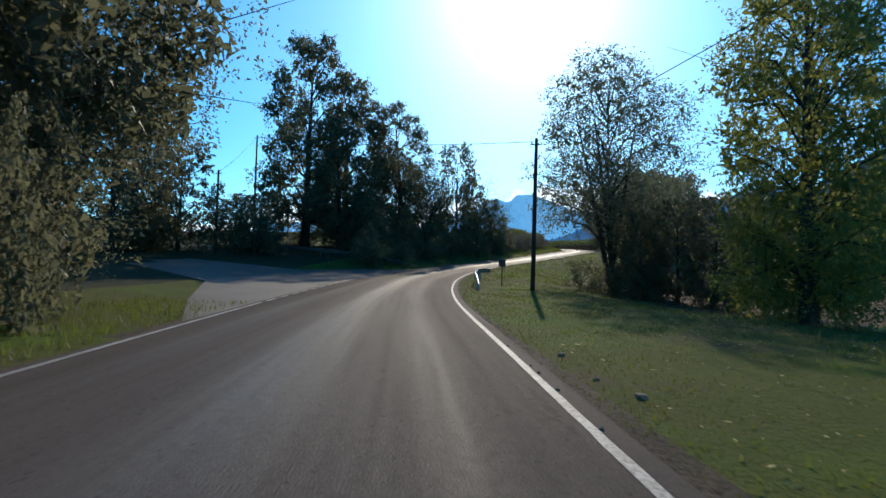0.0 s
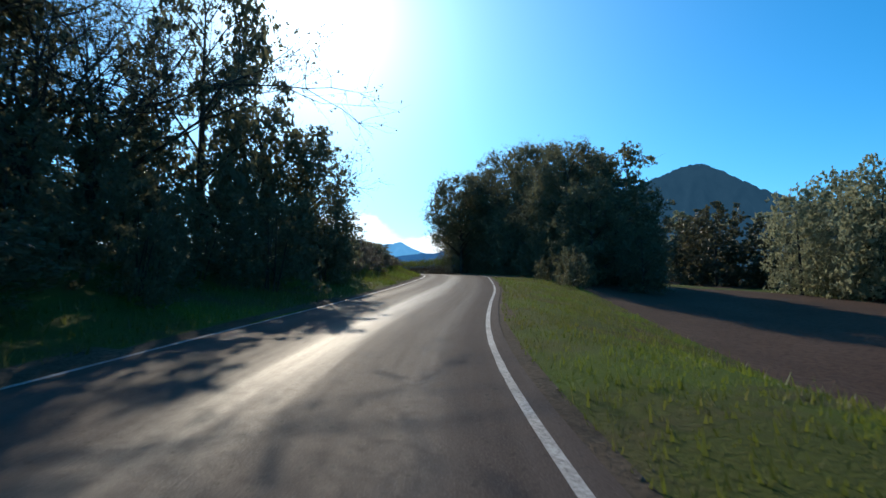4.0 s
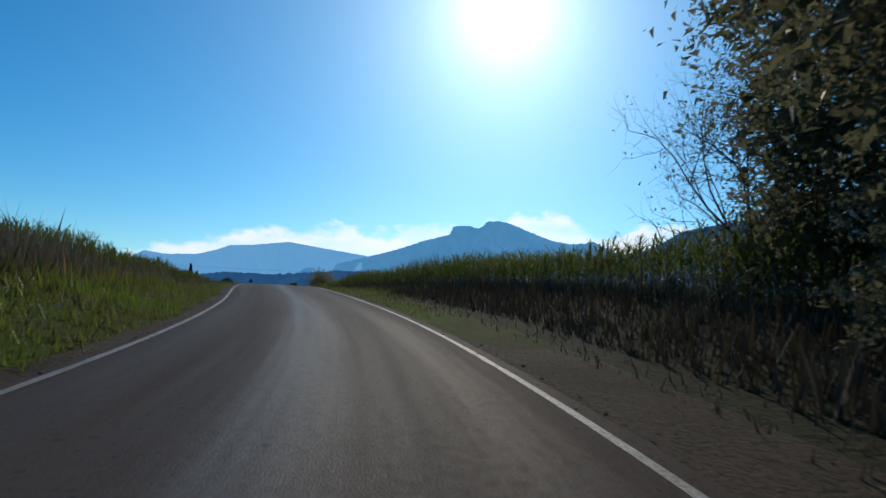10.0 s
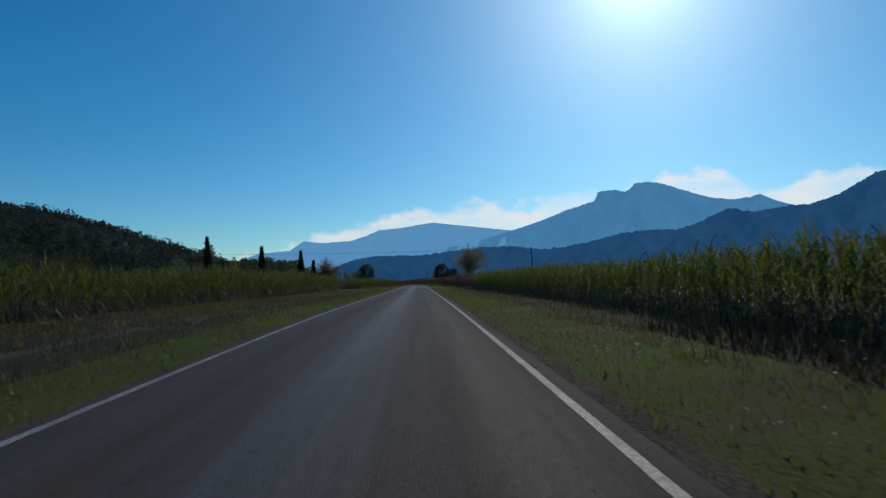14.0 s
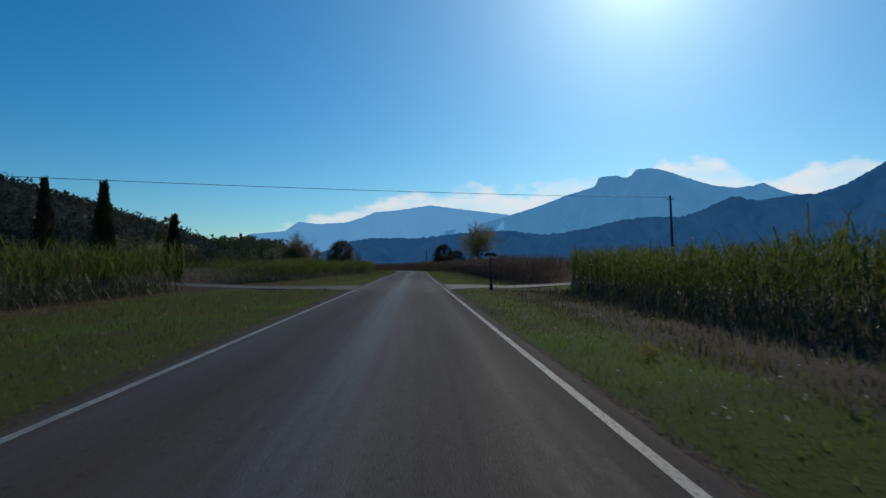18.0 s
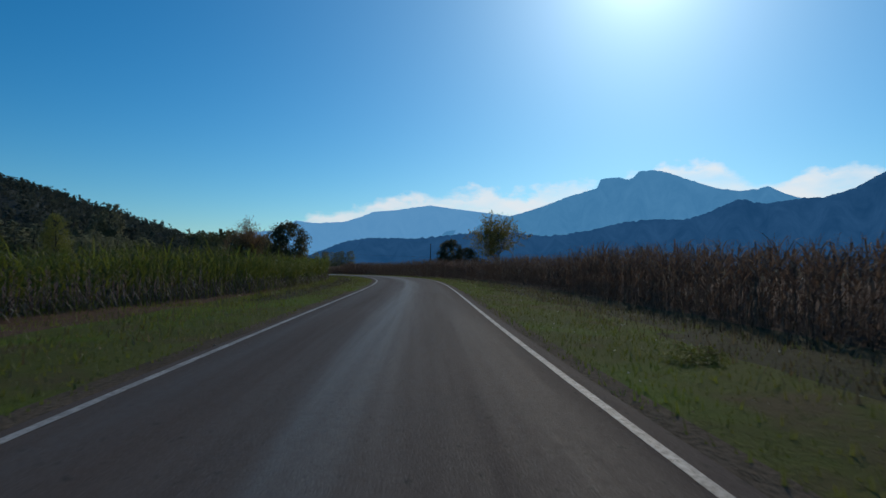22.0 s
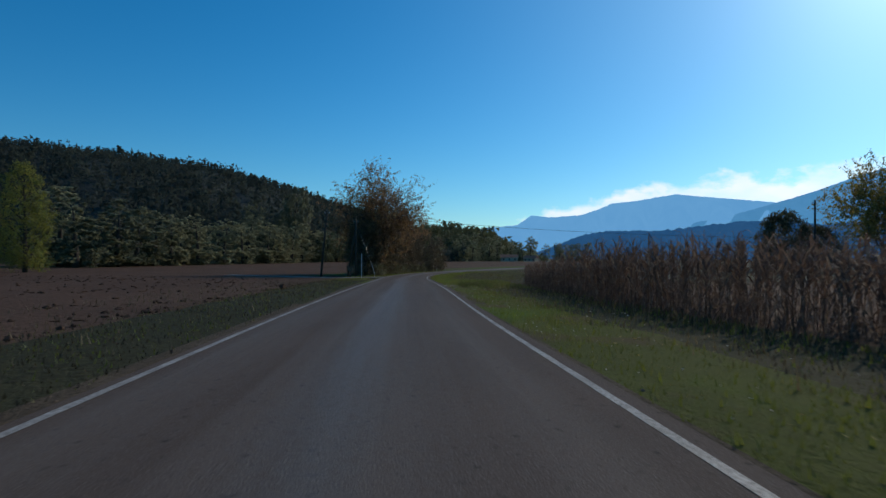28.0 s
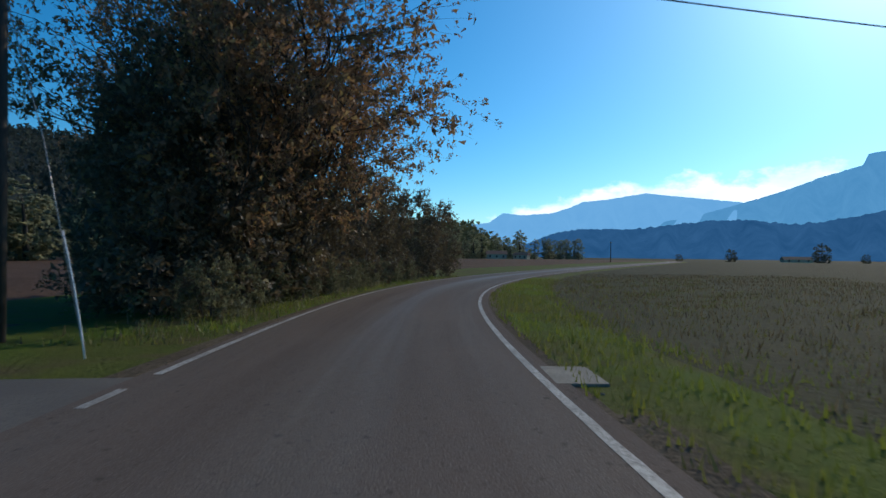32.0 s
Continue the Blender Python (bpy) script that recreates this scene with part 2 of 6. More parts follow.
def noise_node(n, l, scale, detail=4, rough=0.6, coord="Object", stretch=None):
    tc = n.new("ShaderNodeTexCoord")
    out = tc.outputs[coord]
    if stretch:
        mp = n.new("ShaderNodeMapping")
        mp.inputs["Scale"].default_value = stretch
        l.new(out, mp.inputs[0])
        out = mp.outputs[0]
    t = n.new("ShaderNodeTexNoise")
    t.inputs["Scale"].default_value, t.inputs["Detail"].default_value, t.inputs["Roughness"].default_value = scale, detail, rough
    l.new(out, t.inputs["Vector"])
    return t.outputs["Fac"]


def ramp(n, l, fac, stops):
    r = n.new("ShaderNodeValToRGB")
    e = r.color_ramp.elements
    while len(e) < len(stops):
        e.new(0.5)
    for k, (pos, col) in zip(e, stops):
        k.position, k.color = pos, (*col, 1)
    l.new(fac, r.inputs[0])
    return r.outputs[0]


def mix(n, l, fac, a, b, mode="MIX"):
    m = n.new("ShaderNodeMix")
    m.data_type, m.blend_type = "RGBA", mode
    for sock, v in ((m.inputs[0], fac), (m.inputs[6], a), (m.inputs[7], b)):
        if isinstance(v, (int, float)):
            sock.default_value = v
        elif isinstance(v, tuple):
            sock.default_value = (*v, 1)
        else:
            l.new(v, sock)
    return m.outputs[2]


def bump(n, l, p, height, strength, dist=0.02):
    b = n.new("ShaderNodeBump")
    b.inputs["Strength"].default_value, b.inputs["Distance"].default_value = strength, dist
    l.new(height, b.inputs["Height"])
    l.new(b.outputs[0], p.inputs["Normal"])


def two_scale(name, c1, c2, c3, s1, s2, rough=0.85, bumps=0.3, dist=0.02, spec=0.3, metal=0.0, stretch=None):
    """A surface with large stains (c1 to c2) and fine grain towards c3."""
    m, n, l, p = material(name, rough, metal, spec)
    big = ramp(n, l, noise_node(n, l, s1, 5, 0.6, stretch=stretch), [(0.35, c1), (0.65, c2)])
    fine = noise_node(n, l, s2, 3, 0.7, stretch=stretch)
    k = ramp(n, l, fine, [(0.42, (0, 0, 0)), (0.7, (1, 1, 1))])
    l.new(mix(n, l, k, big, c3), p.inputs["Base Color"])
    bump(n, l, p, fine, bumps, dist)
    return m


def leafy(name, stops, through=0.45, rough=0.55, glow=(0.4, 0.45, 0.06), dry=None, fresh=None):
    """Leaves: colour by leaf, part of the light goes through."""
    m, n, l, p = material(name, rough, 0, 0.35)
    geo = n.new("ShaderNodeNewGeometry")
    col = ramp(n, l, geo.outputs["Random Per Island"], stops)
    if dry:
        col = mix(n, l, ramp(n, l, noise_node(n, l, 0.45, 4, 0.6), [(0.5, (0, 0, 0)), (0.66, (0.85, 0.85, 0.85))]), col, dry)
    if fresh:
        col = mix(n, l, ramp(n, l, noise_node(n, l, 0.23, 4, 0.6), [(0.5, (0, 0, 0)), (0.62, (0.85, 0.85, 0.85))]), col, fresh)
    l.new(col, p.inputs["Base Color"])
    tr = n.new("ShaderNodeBsdfTranslucent")
    l.new(mix(n, l, 0.3, col, glow, "MIX"), tr.inputs[0])
    ms = n.new("ShaderNodeMixShader")
    ms.inputs[0].default_value = through
    l.new(p.outputs[0], ms.inputs[1])
    l.new(tr.outputs[0], ms.inputs[2])
    l.new(ms.outputs[0], n["Material Output"].inputs[0])
    return m


def asphalt():
    """Worn asphalt: grain, stains, and smoother darker wheel tracks along the road."""
    m, n, l, p = material("asphalt", 0.5, 0, 0.06)
    uv = n.new("ShaderNodeUVMap")
    uv.uv_map = "along"

    def tex(scale, sx, sy, detail):
        mp = n.new("ShaderNodeMapping")
        mp.inputs["Scale"].default_value = (sx, sy, 1)
        l.new(uv.outputs[0], mp.inputs[0])
        t = n.new("ShaderNodeTexNoise")
        t.inputs["Scale"].default_value, t.inputs["Detail"].default_value = scale, detail
        l.new(mp.outputs[0], t.inputs["Vector"])
        return t.outputs["Fac"]

    threads = tex(6.5, 1.0, 0.02, 3)
    streak, stain, grain, pits = tex(1.6, 1.0, 0.03, 3), tex(0.5, 1.0, 0.5, 6), tex(55, 1.0, 1.0, 3), tex(9, 1.0, 0.8, 5)
    # across the road: polished middle and wheel tracks, rougher between
    xy = n.new("ShaderNodeSeparateXYZ")
    l.new(uv.outputs[0], xy.inputs[0])
    off = n.new("ShaderNodeMath")
    off.operation = "MULTIPLY_ADD"
    l.new(streak, off.inputs[0])
    off.inputs[1].default_value = 0.9
    l.new(xy.outputs[0], off.inputs[2])
    place = n.new("ShaderNodeMapRange")
    place.inputs["From Min"].default_value, place.inputs["From Max"].default_value = -3.0, 3.9
    l.new(off.outputs[0], place.inputs["Value"])
    worn = ramp(n, l, place.outputs[0], [(0.0, (0.0,) * 3), (0.12, (0.05,) * 3), (0.19, (0.5,) * 3), (0.3, (0.15,) * 3), (0.41, (0.45,) * 3), (0.47, (1.0,) * 3), (0.53, (0.85,) * 3), (0.6, (0.35,) * 3), (0.68, (0.2,) * 3), (0.76, (0.35,) * 3), (0.84, (0.0,) * 3)])
    col = ramp(n, l, streak, [(0.35, (0.07, 0.053, 0.045)), (0.7, (0.093, 0.072, 0.061))])
    col = mix(n, l, ramp(n, l, stain, [(0.45, (0, 0, 0)), (0.7, (0.55, 0.55, 0.55))]), col, (0.098, 0.073, 0.06))
    col = mix(n, l, mix(n, l, 0.5, (0, 0, 0), worn), col, (0.1, 0.088, 0.076))
    col = mix(n, l, ramp(n, l, grain, [(0.5, (0, 0, 0)), (0.7, (0.85, 0.85, 0.85))]), col, (0.15, 0.125, 0.102))
    col = mix(n, l, ramp(n, l, pits, [(0.6, (0, 0, 0)), (0.74, (0.75, 0.75, 0.75))]), col, (0.025, 0.021, 0.018))
    # paler from station 385 on, fully so past 430
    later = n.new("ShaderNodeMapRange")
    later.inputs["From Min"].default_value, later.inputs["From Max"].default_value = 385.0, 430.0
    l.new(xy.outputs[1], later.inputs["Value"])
    paler = mix(n, l, 1.0, col, (1.3, 1.28, 1.25), "MULTIPLY")
    col = mix(n, l, later.outputs[0], col, paler)
    # dust carried onto the road where the farm tracks cross it
    dusty = n.new("ShaderNodeMapRange")
    dusty.inputs["From Min"].default_value, dusty.inputs["From Max"].default_value = 270.0, 330.0
    l.new(xy.outputs[1], dusty.inputs["Value"])
    dust = ramp(n, l, dusty.outputs[0], [(0.2, (0,) * 3), (0.34, (0.85,) * 3), (0.47, (0.75,) * 3), (0.8, (0,) * 3)])
    col = mix(n, l, mix(n, l, 1.0, dust, ramp(n, l, stain, [(0.3, (0.6,) * 3), (0.6, (1.0,) * 3)]), "MULTIPLY"), col, (0.15, 0.128, 0.108))
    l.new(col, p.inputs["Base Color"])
    l.new(ramp(n, l, worn, [(0.0, (0.74, 0.74, 0.74)), (1.0, (0.54, 0.54, 0.54))]), p.inputs["Roughness"])
    gloss = mix(n, l, 1.0, ramp(n, l, worn, [(0.0, (0.016,) * 3), (0.5, (0.047,) * 3), (1.0, (0.11,) * 3)]), ramp(n, l, pits, [(0.35, (0.55,) * 3), (0.62, (1.3,) * 3)]), "MULTIPLY")
    gloss = mix(n, l, 1.0, gloss, ramp(n, l, threads, [(0.36, (0.72,) * 3), (0.64, (1.3,) * 3)]), "MULTIPLY")
    l.new(gloss, p.inputs["Specular IOR Level"])
    rough_bits = mix(n, l, 0.1, grain, pits)
    bump(n, l, p, rough_bits, 0.7, 0.009)
    return m


M_ASPHALT = asphalt()
M_TRACK = two_scale("pale_track", (0.15, 0.132, 0.11), (0.2, 0.178, 0.15), (0.1, 0.088, 0.07), 0.5, 25, 0.85, 0.5, 0.02)
M_PATCH = two_scale("asphalt_patch", (0.085, 0.066, 0.056), (0.12, 0.096, 0.082), (0.06, 0.048, 0.04), 1.6, 22, 0.62, 0.6, 0.012, 0.05)
M_PAINT = two_scale("road_paint", (0.25, 0.235, 0.21), (0.42, 0.4, 0.365), (0.1, 0.09, 0.078), 1.6, 24, 0.7, 0.2, 0.004)
def grass_ground():
    """Turf seen between the blades, with dry brown patches."""
    m, n, l, p = material("verge_turf", 0.95, 0, 0.06)
    big = ramp(n, l, noise_node(n, l, 0.3, 5), [(0.35, (0.055, 0.07, 0.014)), (0.65, (0.088, 0.102, 0.021))])
    fine, tiny = noise_node(n, l, 11, 4, 0.7), noise_node(n, l, 70, 3, 0.8)
    col = mix(n, l, ramp(n, l, fine, [(0.42, (0, 0, 0)), (0.7, (1, 1, 1))]), big, (0.05, 0.053, 0.018))
    col = mix(n, l, ramp(n, l, tiny, [(0.45, (0, 0, 0)), (0.6, (0.8, 0.8, 0.8))]), col, (0.1, 0.106, 0.022))
    dry_patch = ramp(n, l, noise_node(n, l, 0.45, 4, 0.6), [(0.5, (0, 0, 0)), (0.66, (0.8, 0.8, 0.8))])
    col = mix(n, l, dry_patch, col, (0.092, 0.066, 0.036))
    fresh = ramp(n, l, noise_node(n, l, 0.23, 4, 0.6), [(0.5, (0, 0, 0)), (0.62, (0.75, 0.75, 0.75))])
    l.new(mix(n, l, fresh, col, mix(n, l, fine, (0.035, 0.062, 0.008), (0.115, 0.17, 0.018))), p.inputs["Base Color"])
    bump(n, l, p, fine, 0.9, 0.06)
    return m


M_GRASSY = grass_ground()
M_SOIL = two_scale("ploughed_soil", (0.092, 0.054, 0.036), (0.125, 0.075, 0.05), (0.06, 0.036, 0.024), 0.12, 4, 0.95, 1.0, 0.12, 0.06)
M_DIRT = two_scale("dirt_shoulder", (0.08, 0.06, 0.042), (0.13, 0.1, 0.07), (0.045, 0.036, 0.024), 0.4, 14, 0.95, 0.9, 0.05, 0.06)
M_MEADOW = two_scale("dry_meadow", (0.038, 0.041, 0.02), (0.054, 0.052, 0.026), (0.028, 0.027, 0.015), 0.1, 6, 0.95, 0.9, 0.08, 0.06)
M_BARK = two_scale("bark", (0.05, 0.04, 0.032), (0.085, 0.07, 0.055), (0.03, 0.024, 0.02), 2, 30, 0.9, 0.8, 0.03, stretch=(1, 1, 0.2))
M_WOOD = two_scale("tarred_wood", (0.045, 0.035, 0.028), (0.075, 0.06, 0.048), (0.03, 0.024, 0.02), 3, 60, 0.8, 0.5, 0.01, stretch=(1, 1, 0.1))
M_STEEL = two_scale("galvanised_steel", (0.26, 0.25, 0.24), (0.34, 0.33, 0.31), (0.2, 0.19, 0.17), 3, 60, 0.4, 0.15, 0.003, 0.5, 0.4)
M_SIGNBACK = two_scale("sign_back_aluminium", (0.055, 0.053, 0.052), (0.08, 0.077, 0.075), (0.045, 0.043, 0.04), 4, 50, 0.6, 0.1, 0.002, 0.3, 0.1)
M_BROWNED = two_scale("brown_painted_board", (0.06, 0.045, 0.035), (0.085, 0.065, 0.05), (0.05, 0.04, 0.03), 4, 40, 0.7, 0.2, 0.004)
M_CONCRETE = two_scale("concrete", (0.17, 0.155, 0.13), (0.24, 0.22, 0.185), (0.12, 0.108, 0.09), 2, 40, 0.9, 0.4, 0.008)
M_WIRE = two_scale("cable", (0.03, 0.03, 0.032), (0.045, 0.045, 0.045), (0.03, 0.03, 0.03), 5, 50, 0.6, 0.1, 0.002)
M_PLASTER = two_scale("beige_plaster", (0.42, 0.36, 0.26), (0.52, 0.45, 0.33), (0.34, 0.29, 0.22), 1, 25, 0.9, 0.3, 0.006)
M_KIOSK = two_scale("weathered_beige_paint", (0.1, 0.078, 0.055), (0.14, 0.11, 0.078), (0.07, 0.055, 0.04), 2, 30, 0.8, 0.3, 0.004)
M_TILE = two_scale("roof_tile", (0.22, 0.1, 0.065), (0.3, 0.15, 0.1), (0.14, 0.08, 0.06), 2, 25, 0.85, 0.5, 0.02)
M_WHITE = two_scale("white_enamel", (0.62, 0.62, 0.61), (0.72, 0.72, 0.7), (0.5, 0.49, 0.47), 4, 40, 0.45, 0.1, 0.002)
M_LEAF = leafy("broad_leaf", [(0.0, (0.058, 0.06, 0.034)), (0.7, (0.1, 0.1, 0.052)), (1.0, (0.13, 0.115, 0.062))], 0.45, 0.6, (0.42, 0.42, 0.24))
M_IVY = leafy("ivy_leaf", [(0.0, (0.03, 0.034, 0.02)), (0.75, (0.055, 0.058, 0.032)), (1.0, (0.09, 0.07, 0.036))], 0.32, 0.6, (0.34, 0.31, 0.15))
M_OLIVE = leafy("pale_leaf", [(0.0, (0.065, 0.075, 0.045)), (0.7, (0.1, 0.11, 0.066)), (1.0, (0.13, 0.13, 0.075))], 0.5, 0.55, (0.42, 0.44, 0.28))
M_POPLAR = leafy("poplar_leaf", [(0.0, (0.09, 0.105, 0.03)), (0.6, (0.15, 0.165, 0.04)), (1.0, (0.26, 0.22, 0.05))], 0.55, 0.55, (0.5, 0.5, 0.1))
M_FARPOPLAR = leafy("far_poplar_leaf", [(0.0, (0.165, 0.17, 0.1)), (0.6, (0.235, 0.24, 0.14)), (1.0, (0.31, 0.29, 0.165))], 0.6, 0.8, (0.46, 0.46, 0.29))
M_RUST = leafy("autumn_leaf", [(0.0, (0.12, 0.08, 0.052)), (0.45, (0.21, 0.135, 0.084)), (0.75, (0.26, 0.155, 0.078)), (1.0, (0.32, 0.26, 0.09))], 0.5, 0.6, (0.4, 0.22, 0.1))
M_GOLD = leafy("yellowing_leaf", [(0.0, (0.2, 0.15, 0.045)), (0.6, (0.3, 0.22, 0.06)), (1.0, (0.4, 0.3, 0.09))], 0.5, 0.6, (0.5, 0.36, 0.06))
M_NEEDLE = leafy("dark_needle", [(0.0, (0.012, 0.02, 0.008)), (1.0, (0.03, 0.04, 0.016))], 0.12)
M_WOODS = leafy("far_wood_leaf", [(0.0, (0.06, 0.07, 0.033)), (0.6, (0.095, 0.108, 0.043)), (0.9, (0.13, 0.126, 0.06)), (1.0, (0.16, 0.13, 0.06))], 0.35, 0.8, (0.2, 0.21, 0.12))
# bluish haze of the distance is put into these two hill colours
M_HAZYWOOD = two_scale("hazed_hill_wood", (0.034, 0.044, 0.04), (0.05, 0.058, 0.046), (0.028, 0.036, 0.034), 0.03, 0.35, 0.9, 0.6, 0.5, 0.1)
M_HAZYLEAF = leafy("hazed_hill_foliage", [(0.0, (0.034, 0.045, 0.04)), (0.6, (0.054, 0.066, 0.052)), (1.0, (0.07, 0.078, 0.056))], 0.5, 0.9, (0.06, 0.075, 0.06))
M_MAIZE = leafy("maize_green", [(0.0, (0.035, 0.052, 0.012)), (0.6, (0.068, 0.092, 0.019)), (0.93, (0.13, 0.14, 0.034)), (1.0, (0.2, 0.17, 0.06))], 0.42, 0.72)
M_DRYMAIZE = leafy("maize_dry", [(0.0, (0.085, 0.055, 0.042)), (0.6, (0.145, 0.097, 0.074)), (0.93, (0.185, 0.135, 0.1)), (1.0, (0.3, 0.24, 0.18))], 0.4, 0.85, (0.2, 0.12, 0.08))
M_WITHERED = leafy("maize_withered", [(0.0, (0.045, 0.038, 0.028)), (0.6, (0.085, 0.073, 0.054)), (0.9, (0.15, 0.135, 0.105)), (1.0, (0.28, 0.26, 0.21))], 0.25, 0.65, (0.14, 0.12, 0.07))
M_BLADE = leafy("grass_blade", [(0.0, (0.05, 0.062, 0.014)), (0.6, (0.08, 0.095, 0.02)), (0.92, (0.115, 0.115, 0.03)), (1.0, (0.2, 0.165, 0.08))], 0.42, dry=(0.13, 0.1, 0.048), fresh=(0.108, 0.16, 0.021))
M_BROWNWEED = leafy("withered_weed", [(0.0, (0.03, 0.024, 0.016)), (0.6, (0.06, 0.046, 0.03)), (0.93, (0.1, 0.08, 0.045)), (1.0, (0.22, 0.18, 0.12))], 0.2, 0.8, (0.12, 0.08, 0.04))
M_DRYGRASS = leafy("dry_weed", [(0.0, (0.07, 0.06, 0.03)), (0.6, (0.13, 0.105, 0.055)), (1.0, (0.24, 0.19, 0.11))], 0.35, 0.7, (0.25, 0.18, 0.08))
M_DRYWEED = leafy("dry_bramble", [(0.0, (0.08, 0.07, 0.052)), (0.6, (0.14, 0.122, 0.09)), (1.0, (0.24, 0.21, 0.16))], 0.35, 0.7, (0.2, 0.16, 0.09))
M_HEDGE = leafy("browning_hedge_leaf", [(0.0, (0.062, 0.05, 0.036)), (0.6, (0.11, 0.086, 0.056)), (0.9, (0.165, 0.125, 0.07)), (1.0, (0.2, 0.17, 0.07))], 0.32, 0.65, (0.24, 0.17, 0.07))
M_FALLEN = leafy("fallen_leaf", [(0.0, (0.26, 0.18, 0.05)), (1.0, (0.5, 0.38, 0.12))], 0.2, 0.7, (0.3, 0.2, 0.08))
M_SEED = leafy("pale_seed_head", [(0.0, (0.4, 0.38, 0.32)), (1.0, (0.62, 0.6, 0.54))], 0.4, 0.7, (0.5, 0.48, 0.4))
M_STONE = two_scale("stone", (0.19, 0.135, 0.085), (0.27, 0.2, 0.135), (0.13, 0.09, 0.055), 3, 30, 0.9, 0.6, 0.02)


# ---- mesh helpers ----
def mesh_of(name, verts, faces, mats=(), smooth_faces=False):
    me = bpy.data.meshes.new(name)
    me.from_pydata([tuple(map(float, v)) for v in verts], [], [tuple(map(int, f)) for f in faces])
    for m in mats:
        me.materials.append(m)
    if smooth_faces:
        me.polygons.foreach_set("use_smooth", [True] * len(me.polygons))
    me.update()
    return me


def flat_mesh(name, polys, mat):
    """One mesh from an array (n, k, 3) of n polygons of k corners, each an island of its own."""
    polys = np.asarray(polys, np.float32)
    n, k = polys.shape[:2]
    me = bpy.data.meshes.new(name)
    me.vertices.add(n * k)
    me.vertices.foreach_set("co", polys.reshape(-1))
    me.loops.add(n * k)
    me.loops.foreach_set("vertex_index", np.arange(n * k, dtype=np.int32))
    me.polygons.add(n)
    me.polygons.foreach_set("loop_start", np.arange(0, n * k, k, dtype=np.int32))
    me.polygons.foreach_set("loop_total", np.full(n, k, np.int32))
    me.materials.append(mat)
    me.update(calc_edges=True)
    return me


def grid_mesh(name, pts, mat, smooth_faces=True):
    """A sheet from an array (rows, columns, 3)."""
    r, c = pts.shape[:2]
    idx = np.arange(r * c).reshape(r, c)
    f = np.stack([idx[:-1, :-1], idx[:-1, 1:], idx[1:, 1:], idx[1:, :-1]], -1).reshape(-1, 4)
    return mesh_of(name, pts.reshape(-1, 3), f, (mat,), smooth_faces)


def part(name, me, parent, label=""):
    ob = new(name, me)
    ob.parent = parent
    if label:
        ob["label"] = label
    return ob


def tube(path, radii, sides=7, closed=True):
    """Vertices and faces of a tapered tube along points."""
    path = [Vector(p) for p in path]
    vs, fs = [], []
    for i, (p, r) in enumerate(zip(path, radii)):
        d = (path[min(i + 1, len(path) - 1)] - path[max(i - 1, 0)]).normalized()
        a = d.orthogonal().normalized() if abs(d.z) < 0.99 else Vector((1, 0, 0))
        a = (a - d * a.dot(d)).normalized()
        b = d.cross(a)
        for k in range(sides):
            w = 2 * math.pi * k / sides
            vs.append(p + (a * math.cos(w) + b * math.sin(w)) * r)
        if i:
            o = (i - 1) * sides
            fs += [(o + k, o + (k + 1) % sides, o + sides + (k + 1) % sides, o + sides + k) for k in range(sides)]
    if closed:
        fs += [tuple(range(sides))[::-1], tuple(range(len(vs) - sides, len(vs)))]
    return vs, fs


def join(pieces):
    vs, fs = [], []
    for v, f in pieces:
        o = len(vs)
        vs += list(v)
        fs += [tuple(i + o for i in q) for q in f]
    return vs, fs


def box(x0, x1, y0, y1, z0, z1):
    v = [(x, y, z) for z in (z0, z1) for y in (y0, y1) for x in (x0, x1)]
    return v, [(0, 2, 3, 1), (4, 5, 7, 6), (0, 1, 5, 4), (2, 6, 7, 3), (0, 4, 6, 2), (1, 3, 7, 5)]


# ---- ground ----
us = np.array([-40, -34, -28, -24, -20, -17, -14, -12, -10.5, -9, -8, -7, -6.2, -5.7, -5.3, -4.9, -4.5, -4.1, -3.7, -3.35, -3.0, -2, 0, 0.7, 1.1, 1.45, 1.8, 2.15, 2.5, 3, 3.7, 4.4, 5.2, 6, 7, 8, 9, 10.5, 12, 14, 17, 20, 24, 28, 34, 40])
ss = np.arange(-60, S_END, 1.5)
gs, gu = np.meshgrid(ss, us, indexing="ij")
gz = rise(gs.ravel(), gu.ravel()).reshape(gs.shape)
rng = np.random.default_rng(3)
rough = np.array([[noise.noise(Vector((a * 0.31, b * 0.55, 0))) + 0.5 * noise.noise(Vector((a * 0.9, b * 1.4, 7))) for b in us] for a in ss])
paved = ((gs > 16) & (gs < 55) & (gu < -4.5)) | ((gs > 284) & (gs < 322) & (np.abs(gu) > 2)) | ((gs > 473) & (gs < 489) & (gu < -3)) | ((gs > 111) & (gs < 148) & (gu > 1.5) & (gu < 7))
rough = np.where(paved, 0.05, 1.0) * rough
gz = np.where((gs > 16) & (gs < 52) & (gu < -5.2) & (gs > 8 - 2.0 * gu - 8), gz - 0.06, gz)
gz += rough * 0.07 * np.clip((np.abs(gu + 1.2) - 3.9) / 2, 0, 1)
gz = np.where((gu > -smooth(EDGE_L, gs.ravel()).reshape(gs.shape) - 0.05) & (gu < smooth(EDGE_R, gs.ravel()).reshape(gs.shape) - 0.05), gz - 0.09, gz)
strip = line(gs, gu, gz)


def spread(limit, step, near):
    a = list(np.arange(0, near + 1, step))
    while a[-1] < limit:
        a.append(a[-1] * 1.25)
    return np.array(sorted({-v for v in a} | set(a)))


